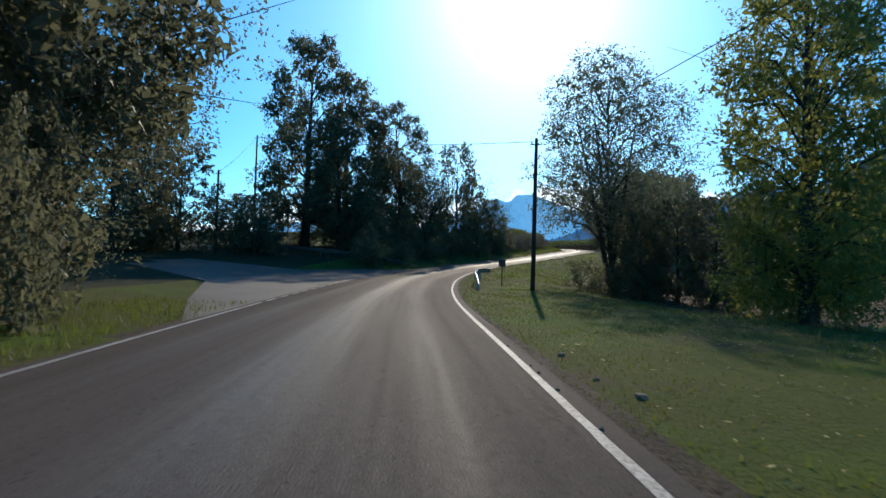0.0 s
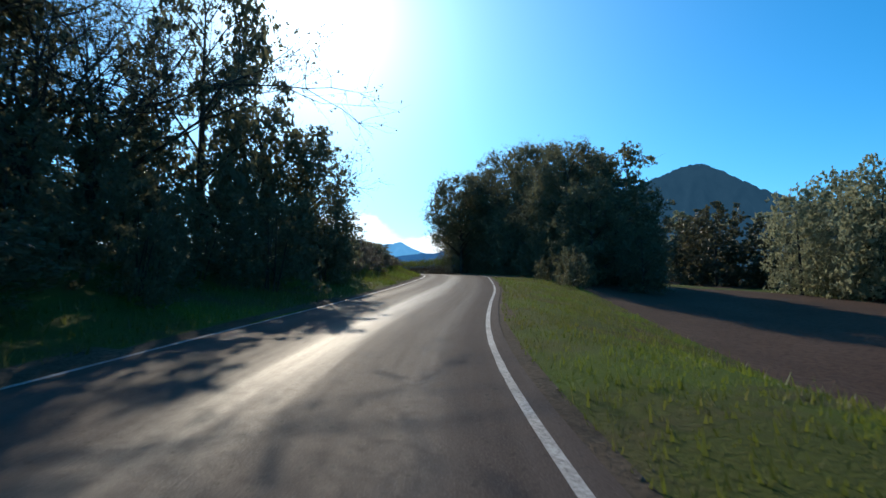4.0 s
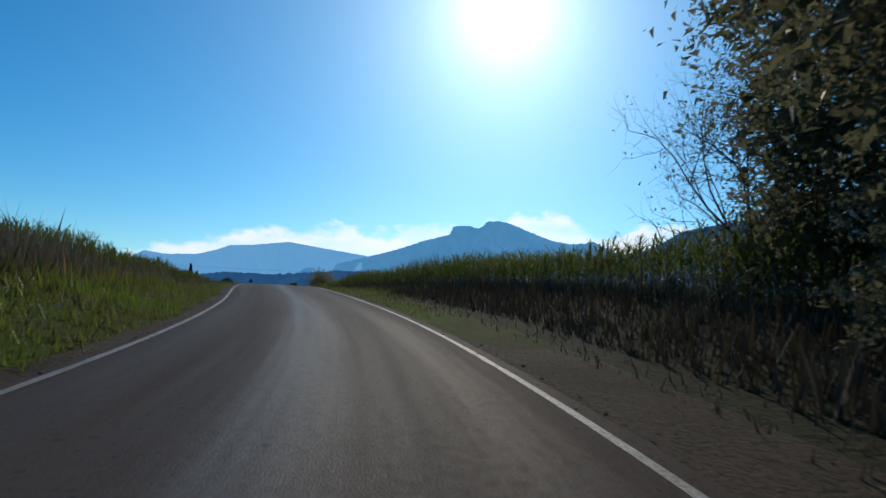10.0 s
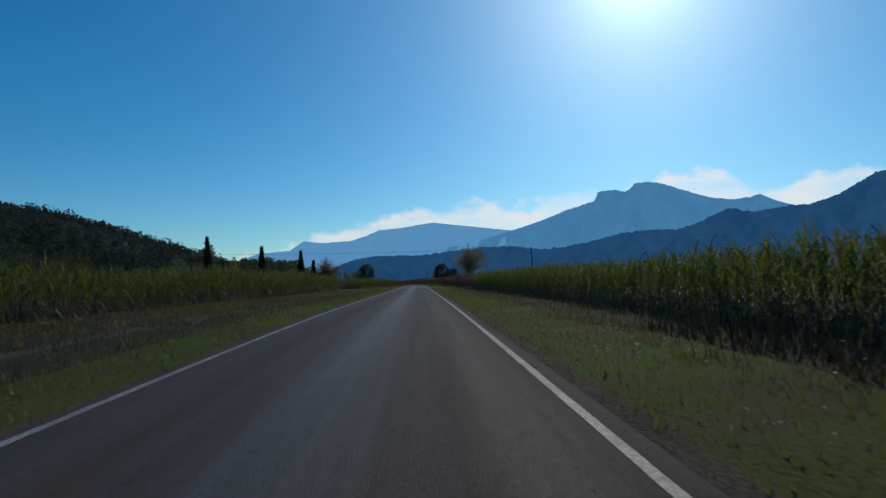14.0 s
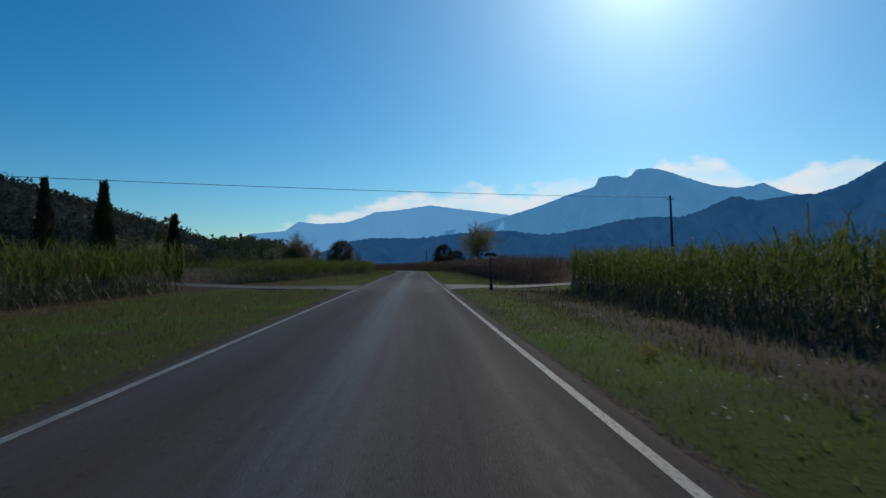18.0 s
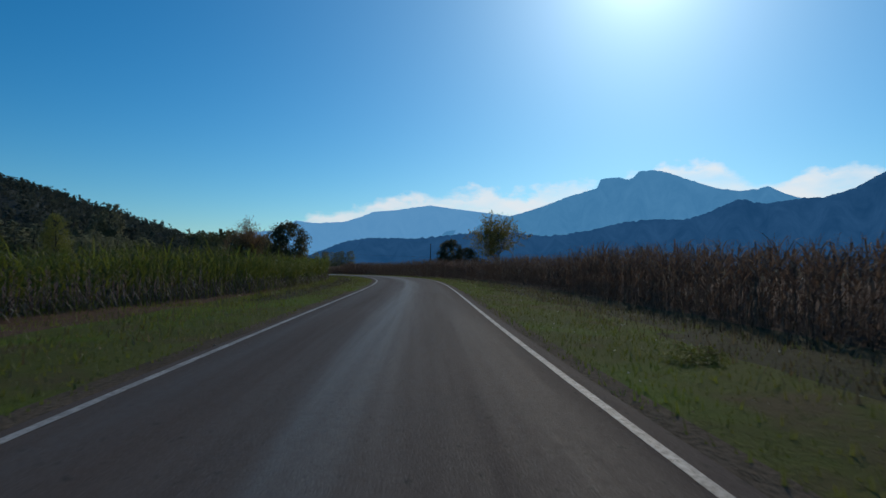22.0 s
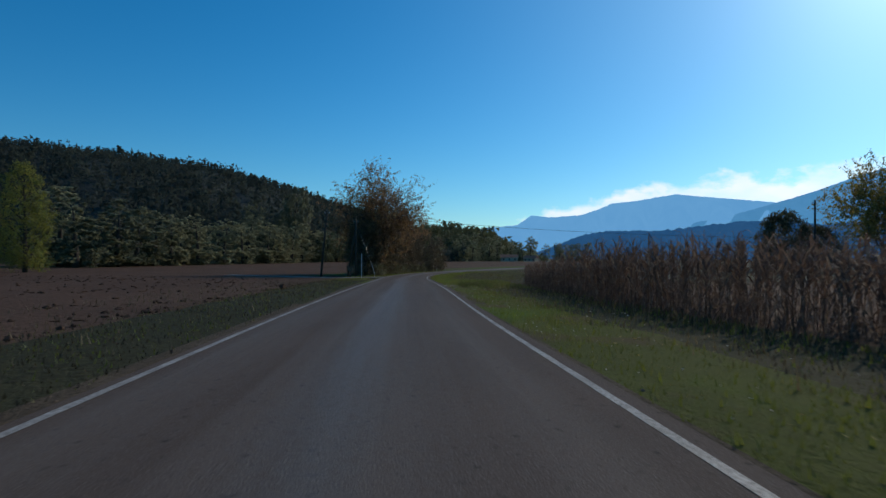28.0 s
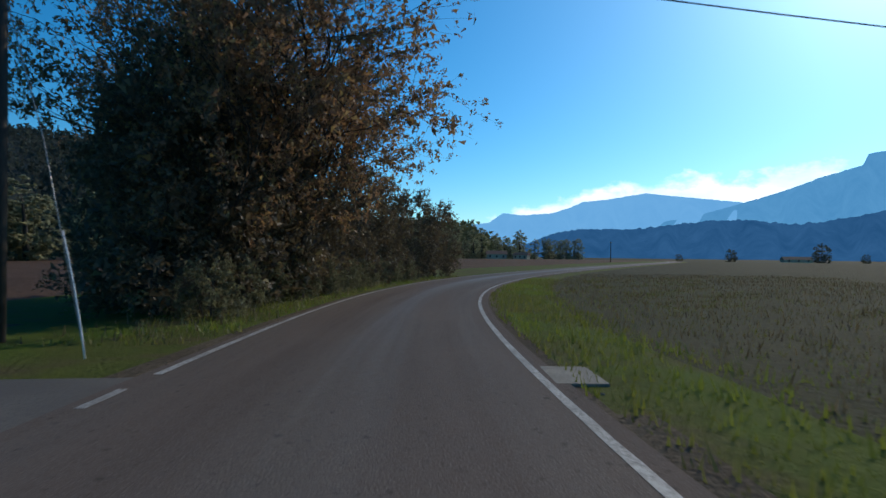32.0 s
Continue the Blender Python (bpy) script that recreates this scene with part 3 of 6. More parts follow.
gx = spread(4700, 5, 260) + 40
gy = spread(4700, 5, 420) + 260
fx, fy = np.meshgrid(gx, gy, indexing="ij")
flat = np.stack([fx.ravel(), fy.ravel()], -1)
near_i = np.concatenate([np.argmin((c[:, :1] - QX[None, ::4]) ** 2 + (c[:, 1:] - QY[None, ::4]) ** 2, 1) for c in np.array_split(flat, 20)]) * 4
dx, dy = flat[:, 0] - QX[near_i], flat[:, 1] - QY[near_i]
fu = dx * np.cos(QH[near_i]) + dy * np.sin(QH[near_i])
dist = np.hypot(dx, dy)
fz = QZ[near_i] + rise(QS[near_i], np.where(fu < 0, -dist, dist))
fz -= np.where(dist < 44, 0.35, 0.0)
far_w = np.clip((dist - 80) / 200, 0, 1)
fz = fz * (1 - far_w) + 9.0 * far_w
gv = np.concatenate([strip.reshape(-1, 3), np.stack([flat[:, 0], flat[:, 1], fz], -1)])
a, b = strip.shape[:2]
idx = np.arange(a * b).reshape(a, b)
f1 = np.stack([idx[:-1, :-1], idx[:-1, 1:], idx[1:, 1:], idx[1:, :-1]], -1).reshape(-1, 4)
idx2 = np.arange(len(flat)).reshape(fx.shape)
f2 = np.stack([idx2[:-1, :-1], idx2[1:, :-1], idx2[1:, 1:], idx2[:-1, 1:]], -1).reshape(-1, 4)
f2 = f2[(dist[f2] > 30).any(1)] + a * b
g_me = mesh_of("ground", gv, np.concatenate([f1, f2]), (M_GRASSY, M_SOIL, M_DIRT, M_MEADOW), True)


def zone(s, u):
    """What the ground is made of: 0 grass, 1 ploughed soil, 2 dirt, 3 dry meadow."""
    z = np.zeros(len(s), np.int32)
    z[(s > 30) & (s < 118) & (u > np.where(s > 56, 8.5, 14))] = 1
    z[(s > 112 + 0.5 * (u - 2)) & (s < 146) & (u > 1.7) & (u < 7.2)] = 2
    z[(s > 136) & (s < 166) & (u > 3.4) & (u < 9.5)] = 3
    z[(s > 330) & (s < 405) & (u > 7.4) & (u < 9.4)] = 2
    z[(s > 130) & (s < 300) & (np.abs(u) > 11.5)] = 1
    z[(s > 298) & (s < 466) & (u > 8.6)] = 1
    z[(s > 298) & (s < 412) & (u < -7.5)] = 1
    z[(s > 408) & (s < 476) & (u < -7.2)] = 1
    z[(s >= 476) & (s < 487) & (u < -9.5)] = 1
    z[(s > 486) & (u < -14)] = 1
    z[(s > 466) & (u > np.where(s < 474, 8.5, 3.6))] = 3
    z[(s > 165) & (s < 247) & (u < -5.6 - 0.5 * np.sin(s * 0.21)) & (u > -11.5)] = 3
    z[(s > 176) & (s < 290) & (u > 4.9 + 0.4 * np.sin(s * 0.17)) & (u < 11.5)] = 3
    z[(s > 299) & (s < 456) & (u > 5.3 + 0.4 * np.sin(s * 0.19)) & (u < 8.6)] = 3
    z[(s > 345) & (s < 412) & (u < -5.4) & (u > -7.5)] = 3
    z[(s > 165) & (s < 247) & (np.abs(u + 7.7 + 0.25 * np.sin(s * 0.11)) < 0.4)] = 2
    z[(s > 247) & (s < 287) & (u > 4.6) & (u < 9)] = 2
    z[(s > 382) & (s < 389.5) & (u > 2.2) & (u < 5.4)] = 2
    z[(s > 412) & (s < 469 - 0.5 * (u + 5)) & (u < -3.5) & (u > -7.2)] = 3
    z[(s > 455) & (s < 469) & (u > 2.0) & (u < 3.0)] = 2
    z[(s > 452) & (s < 456.5) & (u > 2.4) & (u < 4.4)] = 2
    z[(s < 60) & (u < -12)] = 3
    # bare fringe along the asphalt
    fringe = (u > smooth(EDGE_R, s)) & (u < smooth(EDGE_R, s) + 0.55) | (u < -smooth(EDGE_L, s)) & (u > -smooth(EDGE_L, s) - 0.5)
    z[fringe] = 2
    return z


mid_s = np.concatenate([(gs[:-1, :-1] + 0.75).ravel(), QS[near_i][f2 - a * b].mean(1)])
mid_u = np.concatenate([((gu[:-1, :-1] + gu[:-1, 1:]) / 2).ravel(), np.where(fu < 0, -dist, dist)[f2 - a * b].mean(1)])
zz = zone(mid_s, mid_u)
zz[(np.abs(mid_u) > 90) & ~((mid_s > 400) & (mid_u < 0) & (mid_u > -150))] = 3
g_me.polygons.foreach_set("material_index", zz)
ground = tagged(new("ground", g_me), "grassy verges, banks and bare field soil", "ground", kind="structure")

# ---- road ----
rs = np.arange(-60, S_END, 1.0)
e_r, e_l = smooth(EDGE_R, rs), smooth(EDGE_L, rs)
cols = np.linspace(0, 1, 9)
ru = (-e_l[:, None] - 0.2) + (e_r + e_l + 0.47)[:, None] * cols
crown = 0.03 * (1 - (2 * cols - 1) ** 2)
road_pts = line(rs[:, None] + 0 * ru, ru, crown[None, :] - 0.005)
skirt_l, skirt_r = line(rs, ru[:, 0] - 0.03, -0.12)[:, None], line(rs, ru[:, -1] + 0.03, -0.12)[:, None]
road_me = grid_mesh("road", np.concatenate([skirt_l, road_pts[:, :1], road_pts, road_pts[:, -1:], skirt_r], 1), M_ASPHALT)
ruc = ru - ((e_r - e_l) / 2)[:, None]
along = np.stack([np.concatenate([ruc[:, :1], ruc[:, :1], ruc, ruc[:, -1:], ruc[:, -1:]], 1), np.repeat(rs[:, None], 13, 1)], -1).reshape(-1, 2)
corner = np.zeros(len(road_me.loops), np.int32)
road_me.loops.foreach_get("vertex_index", corner)
road_me.uv_layers.new(name="along").data.foreach_set("uv", along[corner].astype(np.float32).ravel())
road = tagged(new("road", road_me), "narrow worn grey asphalt country road", "road", kind="structure")


def edge_line(name, s0, s1, side, width=0.105, du=0.0):
    q = np.arange(s0, s1 + 0.01, 0.5 if s1 - s0 > 2 else (s1 - s0) / 4)
    w_l, w_r = (np.array([width / 2 * (1 + 0.22 * noise.noise(Vector((v * 1.9, side * 5 + k, 3)))) for v in q]) for k in (0, 9))
    c = (smooth(EDGE_R, q) if side > 0 else -smooth(EDGE_L, q)) + du
    p = np.stack([line(q, c - w_l, 0.005), line(q, c + w_r, 0.005)], 1)
    return tagged(new(name, grid_mesh(name, p, M_PAINT)), "worn white edge line on the asphalt", "road marking", kind="structure")


for s0, s1 in [(-60, 52.3), (53.1, 56.2), (57.0, 90.5), (92, 288.1), (296.75, 382), (388, 457), (463.8, 469.1), (469.6, S_END - 1)]:
    edge_line("edge_line", s0, s1, 1)
for s0, s1 in [(-60, 19.85), (54, 288.3), (294.7, 477.3), (481.5, S_END - 1)]:
    edge_line("edge_line", s0, s1, -1)
# broken lines across the side turnings
for first, count, step, long, side in [(20.25, 16, 2.12, 1.5, -1), (288.75, 4, 2.1, 1.25, 1), (289.1, 3, 2.12, 0.85, -1), (383.4, 2, 2.1, 1.5, 1), (457.8, 3, 2.1, 1.1, 1), (478.0, 2, 1.95, 0.78, -1)]:
    for k in range(count):
        tagged(edge_line("edge_dash", first + k * step, first + k * step + long, side), "short white dash of a broken edge line", group="dashes at the side turning")


def apron(name, outline, label, mat=None, dz=0.012, parent=None):
    """A paved sheet on the ground from pairs of (s, u) along its two sides."""
    rows = []
    for (s0, u0), (s1, u1) in outline:
        w = np.linspace(0, 1, 7)
        sa, ua = s0 + (s1 - s0) * w, u0 + (u1 - u0) * w
        z = np.where((ua > -4.2) & (ua < 3.0), np.maximum(rise(sa, ua), -0.03), rise(sa, ua) + 0.012) + dz
        rows.append(line(sa, ua, z))
    top_pts = np.stack(rows, 0)
    low = top_pts.copy()
    low[..., 2] -= 0.12
    ring = np.concatenate([low[:, :1], top_pts, low[:, -1:]], 1)
    return tagged(new(name, grid_mesh(name, ring[:, ::-1], mat or M_TRACK, False)), label, "road", kind="structure")


apron("side_road", [((13.4, -5.0), (54, -5.2)), ((20.2, -7.5), (50, -7.5)), ((30.3, -11), (44, -11)), ((36, -18), (43.5, -18)), ((39, -28), (45, -30)), ((40.5, -40), (46, -42))], "pale worn side road joining from a wooded yard", two_scale("side_asphalt", (0.075, 0.061, 0.052), (0.108, 0.09, 0.075), (0.055, 0.046, 0.04), 0.4, 40, 0.75, 0.5, 0.01), -0.004)
apron("farm_track", [((288.4, 1.9), (296.9, 1.9)), ((290.2, 3.2), (296.8, 3.2)), ((292, 4.5), (297.3, 4.5)), ((294.2, 7), (298.6, 7)), ((297.4, 11), (301.2, 11)), ((301.6, 17), (305, 17)), ((308.4, 27), (311.6, 27)), ((320, 45), (323, 45))], "pale concrete farm track meeting the road")
apron("farm_track", [((288.3, -3.0), (294.7, -3.0)), ((289.4, -5), (295.3, -5)), ((291.8, -7.4), (296.3, -7.4)), ((294.5, -11), (298.4, -11)), ((297.6, -16.3), (302.4, -16.3)), ((303.4, -24), (308, -24)), ((317, -44), (321, -44))], "pale dusty farm track meeting the road", two_scale("dusty_track", (0.085, 0.075, 0.06), (0.16, 0.142, 0.115), (0.05, 0.046, 0.036), 0.55, 9, 0.9, 0.8, 0.03))
apron("yard_entry", [((476.0, -2.75), (481.7, -2.9)), ((476.3, -3.4), (481.4, -3.4)), ((476.9, -4.4), (481.3, -4.4)), ((477.5, -5.6), (481.3, -5.6)), ((478.4, -9), (481.9, -9)), ((479.8, -14), (483.0, -14)), ((482, -22), (485, -22))], "worn grey paved entry to a farmyard", two_scale("entry_asphalt", (0.095, 0.082, 0.07), (0.14, 0.122, 0.104), (0.062, 0.054, 0.046), 0.5, 38, 0.8, 0.35, 0.006))
apron("culvert_slab", [((481.2, 1.5), (482.3, 1.5)), ((481.2, 2.1), (482.3, 2.1))], "flat concrete culvert slab at the road edge", M_CONCRETE, 0.03)
apron("gravel_patch", [((454.8, 2.55), (455.3, 2.5)), ((454.3, 2.75), (455.7, 2.7)), ((454.4, 3.0), (455.9, 3.05)), ((454.7, 3.3), (456.0, 3.35)), ((454.9, 3.55), (455.8, 3.65)), ((455.2, 3.75), (455.6, 3.8))], "bare patch of pale gravel at the road edge", M_CONCRETE, 0.004)
# repaired bands in the asphalt
for s0, s1, u0, u1 in [(120.3, 121.1, -2.9, -0.9), (120.1, 121.2, -0.7, 1.4), (119.5, 120.0, -1.3, -0.2)]:
    w = np.linspace(u0, u1, 23)
    ends = np.minimum(1.0, np.minimum(w - u0, u1 - w) * 3.0 + 0.15)
    near, far = ([0.32 * noise.noise(Vector((v * 2.7, s0 * 3 + k, 0))) + 0.14 * noise.noise(Vector((v * 9.0, k, 5))) for v in w] for k in (0, 8))
    mid, half = (s0 + s1) / 2, (s1 - s0) / 2
    q = np.linspace(-1, 1, 5)[:, None]
    along_s = mid + np.where(q < 0, q * (half * ends - np.array(near)), q * (half * ends + np.array(far)))
    pts = line(along_s, w[None, :] + 0 * q, 0.0285 - 0.03 * (((w + 0.87) / 2.9) ** 2)[None, :])
    tagged(new("asphalt_patch", grid_mesh("asphalt_patch", pts, M_PATCH)), "rough repaired patch with ragged edges in the asphalt", "road patch", kind="structure")

# crack and leftover paint where the farm tracks meet the road
M_TAR = two_scale("tar_filled_crack", (0.016, 0.014, 0.013), (0.024, 0.022, 0.02), (0.012, 0.011, 0.01), 3, 40, 0.8, 0.4, 0.004)


def crack(points, width, lift, label):
    """A thin wandering tar line through (s, u) points."""
    p = np.array(points, float)
    q = np.linspace(0, len(p) - 1, 50)
    cs, cu = (np.interp(q, np.arange(len(p)), p[:, k]) for k in (0, 1))
    way = np.stack([np.gradient(cs), np.gradient(cu)], -1)
    way /= np.linalg.norm(way, axis=1)[:, None]
    wob = np.array([0.14 * noise.noise(Vector((v * 6, p[0, 0], 0))) + 0.06 * noise.noise(Vector((v * 22, 4, 0))) for v in q / len(p)])
    thick = np.array([width * (0.5 + abs(noise.noise(Vector((v * 9, 7, p[0, 0]))))) for v in q / len(p)])
    rim = [line(cs - way[:, 1] * k, cu + way[:, 0] * k, lift(cs, cu)) for k in (wob - thick, wob + thick)]
    tagged(new("road_crack", grid_mesh("road_crack", np.stack(rim[::-1], 0), M_TAR)), label, "crack", kind="structure")


crowned = lambda s, u: 0.0275 - 0.03 * ((u + 0.6) / 2.6) ** 2
crack([(286.4, -2.8), (286.4, -0.2), (286.25, 1.05), (286.3, 1.62)], 0.022, crowned, "thin dark crack across the asphalt")
crack([(26.3, -3.3), (25.35, -2.16), (24.3, -0.9), (23.2, 0.31), (22.4, 1.3)], 0.02, lambda s, u: 0.0275 - 0.03 * ((u + 1.6) / 3.4) ** 2, "thin dark crack across the asphalt")
crack([(31.4, -6.4), (33.2, -7.3), (34.8, -8.4), (36, -9.3), (37.1, -10.2)], 0.06, lambda s, u: rise(s, u) + 0.002, "dark curved tar seam in the mouth of the side road")
w = np.linspace(0.15, 1.12, 12)
lift = 0.029 - 0.03 * ((w + 0.6) / 2.6) ** 2
wob = np.array([0.02 * noise.noise(Vector((v * 4, 9, 0))) for v in w])
tagged(new("paint_remnant", grid_mesh("paint_remnant", np.stack([line(285.78 + wob, w, lift), line(285.9 - wob, w, lift)], 0), M_PAINT)), "worn remnant of a white stripe across the lane", "road marking", kind="structure")

# ---- distance ----
AT_P = Vector((59.5, 256.0, 11.4))


# glowing ridge colours: the blue of distant air is put into them
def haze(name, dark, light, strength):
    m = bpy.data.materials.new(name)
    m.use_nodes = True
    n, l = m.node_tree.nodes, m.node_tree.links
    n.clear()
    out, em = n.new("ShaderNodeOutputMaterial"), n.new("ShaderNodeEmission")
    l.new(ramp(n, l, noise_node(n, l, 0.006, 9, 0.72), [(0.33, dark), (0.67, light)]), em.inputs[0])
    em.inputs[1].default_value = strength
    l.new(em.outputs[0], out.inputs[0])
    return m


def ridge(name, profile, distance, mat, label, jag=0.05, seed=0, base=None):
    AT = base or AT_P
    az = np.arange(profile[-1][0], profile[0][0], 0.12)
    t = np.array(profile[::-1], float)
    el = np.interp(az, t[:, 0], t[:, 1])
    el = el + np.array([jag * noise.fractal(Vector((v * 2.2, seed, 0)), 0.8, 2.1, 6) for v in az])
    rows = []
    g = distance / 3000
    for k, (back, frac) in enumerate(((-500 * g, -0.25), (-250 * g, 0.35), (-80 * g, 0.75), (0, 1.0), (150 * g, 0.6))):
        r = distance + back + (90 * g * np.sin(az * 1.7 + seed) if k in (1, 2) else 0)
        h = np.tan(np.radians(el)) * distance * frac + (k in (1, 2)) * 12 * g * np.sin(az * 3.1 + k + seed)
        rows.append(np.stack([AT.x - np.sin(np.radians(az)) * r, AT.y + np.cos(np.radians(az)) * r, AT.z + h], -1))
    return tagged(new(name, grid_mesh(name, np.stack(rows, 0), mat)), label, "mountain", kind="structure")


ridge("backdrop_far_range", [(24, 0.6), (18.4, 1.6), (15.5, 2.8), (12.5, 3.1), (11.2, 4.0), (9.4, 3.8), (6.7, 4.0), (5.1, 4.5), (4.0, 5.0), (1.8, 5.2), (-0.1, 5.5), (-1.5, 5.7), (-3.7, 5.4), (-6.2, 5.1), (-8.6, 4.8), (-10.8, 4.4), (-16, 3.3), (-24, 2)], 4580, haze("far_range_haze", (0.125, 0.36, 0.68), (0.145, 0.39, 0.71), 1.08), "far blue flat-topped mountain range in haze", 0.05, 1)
ridge("backdrop_massif", [(3, 1.5), (-3.1, 3.2), (-6.4, 3.9), (-9.2, 4.7), (-11.9, 5.5), (-14.6, 6.5), (-16.7, 7.1), (-17.3, 7.3), (-17.6, 8.05), (-18.0, 8.15), (-19.2, 8.2), (-20.1, 7.95), (-20.6, 8.2), (-21.0, 8.7), (-22.3, 8.75), (-23.7, 8.4), (-25.1, 7.8), (-27.5, 6.9), (-29.3, 6.6), (-30.6, 6.7), (-31.4, 6.9), (-32.7, 6.2), (-34.3, 5.6), (-37.4, 4.6), (-42, 3.8), (-50, 2.5)], 4420, haze("massif_haze", (0.066, 0.245, 0.49), (0.09, 0.29, 0.55), 1.08), "rocky mountain massif with a notched summit, tinted blue as haze", 0.06, 2)
ridge("backdrop_hills", [(16, 0.0), (10.4, 0.6), (6.7, 2.1), (4.5, 2.5), (-0.4, 2.5), (-3.7, 2.9), (-6.4, 3.2), (-9.2, 3.2), (-12.4, 2.8), (-14.5, 3.0), (-17.2, 3.5), (-19.7, 4.1), (-22.2, 4.3), (-24.6, 4.2), (-26.5, 4.7), (-27.9, 5.4), (-29.2, 5.9), (-31.0, 5.4), (-33.1, 5.7), (-35.5, 5.8), (-37.4, 6.4), (-39.9, 7.9), (-46, 9), (-50, 8.5)], 3300, haze("hill_haze", (0.016, 0.078, 0.2), (0.032, 0.115, 0.27), 0.98), "wooded hills in front of the mountains, tinted dark blue as haze", 0.13, 3)


AT_W = Vector((15.0, 50.0, 3.0))
CONE = [(-34, -2), (-38, 0.5), (-42, 3), (-45, 6.5), (-47.2, 9.0), (-49.4, 10.2), (-52, 11.2), (-54.8, 12.0), (-57.4, 12.9), (-58.9, 13.0), (-60.7, 12.1), (-63.4, 10.4), (-66, 9.2), (-74, 7), (-84, 5), (-104, 4)]
HILL_L = [(75, 6), (60, 7.6), (48, 7.4), (40, 7.1), (34.3, 6.4), (32.9, 6.1), (31.4, 5.7), (29.4, 5.3), (28.2, 4.8), (27.0, 4.4), (24.4, 3.7), (22.2, 3.0), (19.9, 2.3), (18.5, 1.6), (16, 0.2), (14, -0.5)]
RISE_L = [(24, -0.4), (22, 1.2), (20.5, 2.0), (18.5, 2.35), (15.5, 2.45), (13.0, 2.0), (10.9, 0.5), (9, -0.4)]


def clumps(rng, pts, size, tall):
    """Rough rounded heads (n, 3, 3) on given points."""
    n = len(pts)
    k = 6
    ang = np.arange(k) * 2 * math.pi / k
    r = size[:, None] * (0.75 + 0.5 * rng.random((n, k)))
    ring = lambda scale, z: np.stack([pts[:, None, 0] + np.cos(ang) * r * scale, pts[:, None, 1] + np.sin(ang) * r * scale, pts[:, None, 2] + z[:, None] * (0.85 + 0.3 * rng.random((n, k)))], -1)
    low, mid, high = ring(0.8, tall * 0.05), ring(1.0, tall * 0.5), ring(0.62, tall * 0.8)
    tip = pts + np.stack([0 * tall, 0 * tall, tall * (0.95 + 0.25 * rng.random(n))], -1)
    out = []
    for i in range(k):
        j = (i + 1) % k
        out += [np.stack([low[:, i], low[:, j], mid[:, j]], 1), np.stack([low[:, i], mid[:, j], mid[:, i]], 1)]
        out += [np.stack([mid[:, i], mid[:, j], high[:, j]], 1), np.stack([mid[:, i], high[:, j], high[:, i]], 1), np.stack([high[:, i], high[:, j], tip], 1)]
    return np.stack(out, 1).reshape(-1, 3, 3)


def leaves_on(rng, centres, radii, count, size, squash=0.85, droop=0.0):
    """Leaf quads (n, 4, 3) in the outer half of a set of clumps."""
    k = rng.choice(len(centres), count, p=radii**2 / (radii**2).sum())
    d = rng.normal(size=(count, 3))
    d /= np.linalg.norm(d, axis=1)[:, None]
    r = radii[k] * (0.35 + 0.72 * rng.random(count) ** 0.6)
    p = centres[k] + d * r[:, None] * np.array([1, 1, squash])
    p[:, 2] -= droop * rng.random(count)
    a = rng.normal(size=(count, 3))
    a[:, 2] -= 0.5
    a /= np.linalg.norm(a, axis=1)[:, None]
    b = np.cross(a, rng.normal(size=(count, 3)))
    b /= np.linalg.norm(b, axis=1)[:, None]
    s = (size * (0.55 + 0.9 * rng.random(count)))[:, None]
    return np.stack([p - a * s + b * s * 0.3, p + a * s, p - a * s * 0.6 - b * s * 0.75], 1)


def sprays(rng, centres, radii, count, size, squash=0.85, droop=0.0, per=13):
    """Leaves (n, 3, 3) gathered in small sprays on the outside of a set of lobes, with gaps between them."""
    n = max(1, count // per)
    k = rng.choice(len(centres), n, p=radii**2 / (radii**2).sum())
    d = rng.normal(size=(n, 3))
    d[:, 2] += 0.25
    d /= np.linalg.norm(d, axis=1)[:, None]
    c = centres[k] + d * (radii[k] * (0.3 + 0.78 * rng.random(n) ** 0.55))[:, None] * np.array([1, 1, squash])
    long = np.clip(radii[k] * 0.3, 0.1, 0.55) * (0.6 + 0.8 * rng.random(n))
    axis = d + rng.normal(size=(n, 3)) * 0.5 - np.array([0, 0, 0.08 + droop])
    axis /= np.linalg.norm(axis, axis=1)[:, None]
    c, axis, long = (np.repeat(v, per, 0) for v in (c, axis, long))
    n *= per
    w = rng.random(n) * 1.5 - 0.5
    p = c + axis * (long * w)[:, None] + rng.normal(size=(n, 3)) * (long * 0.3 * (1.15 - 0.5 * np.abs(w)))[:, None]
    a = axis + rng.normal(size=(n, 3)) * 0.75
    a /= np.linalg.norm(a, axis=1)[:, None]
    b = np.cross(a, rng.normal(size=(n, 3)))
    b /= np.linalg.norm(b, axis=1)[:, None]
    s = (size * (0.5 + 0.85 * rng.random(n)))[:, None]
    return np.stack([p - a * s * 0.8 + b * s * 0.42, p + a * s, p - a * s * 0.5 - b * s * 0.62], 1)


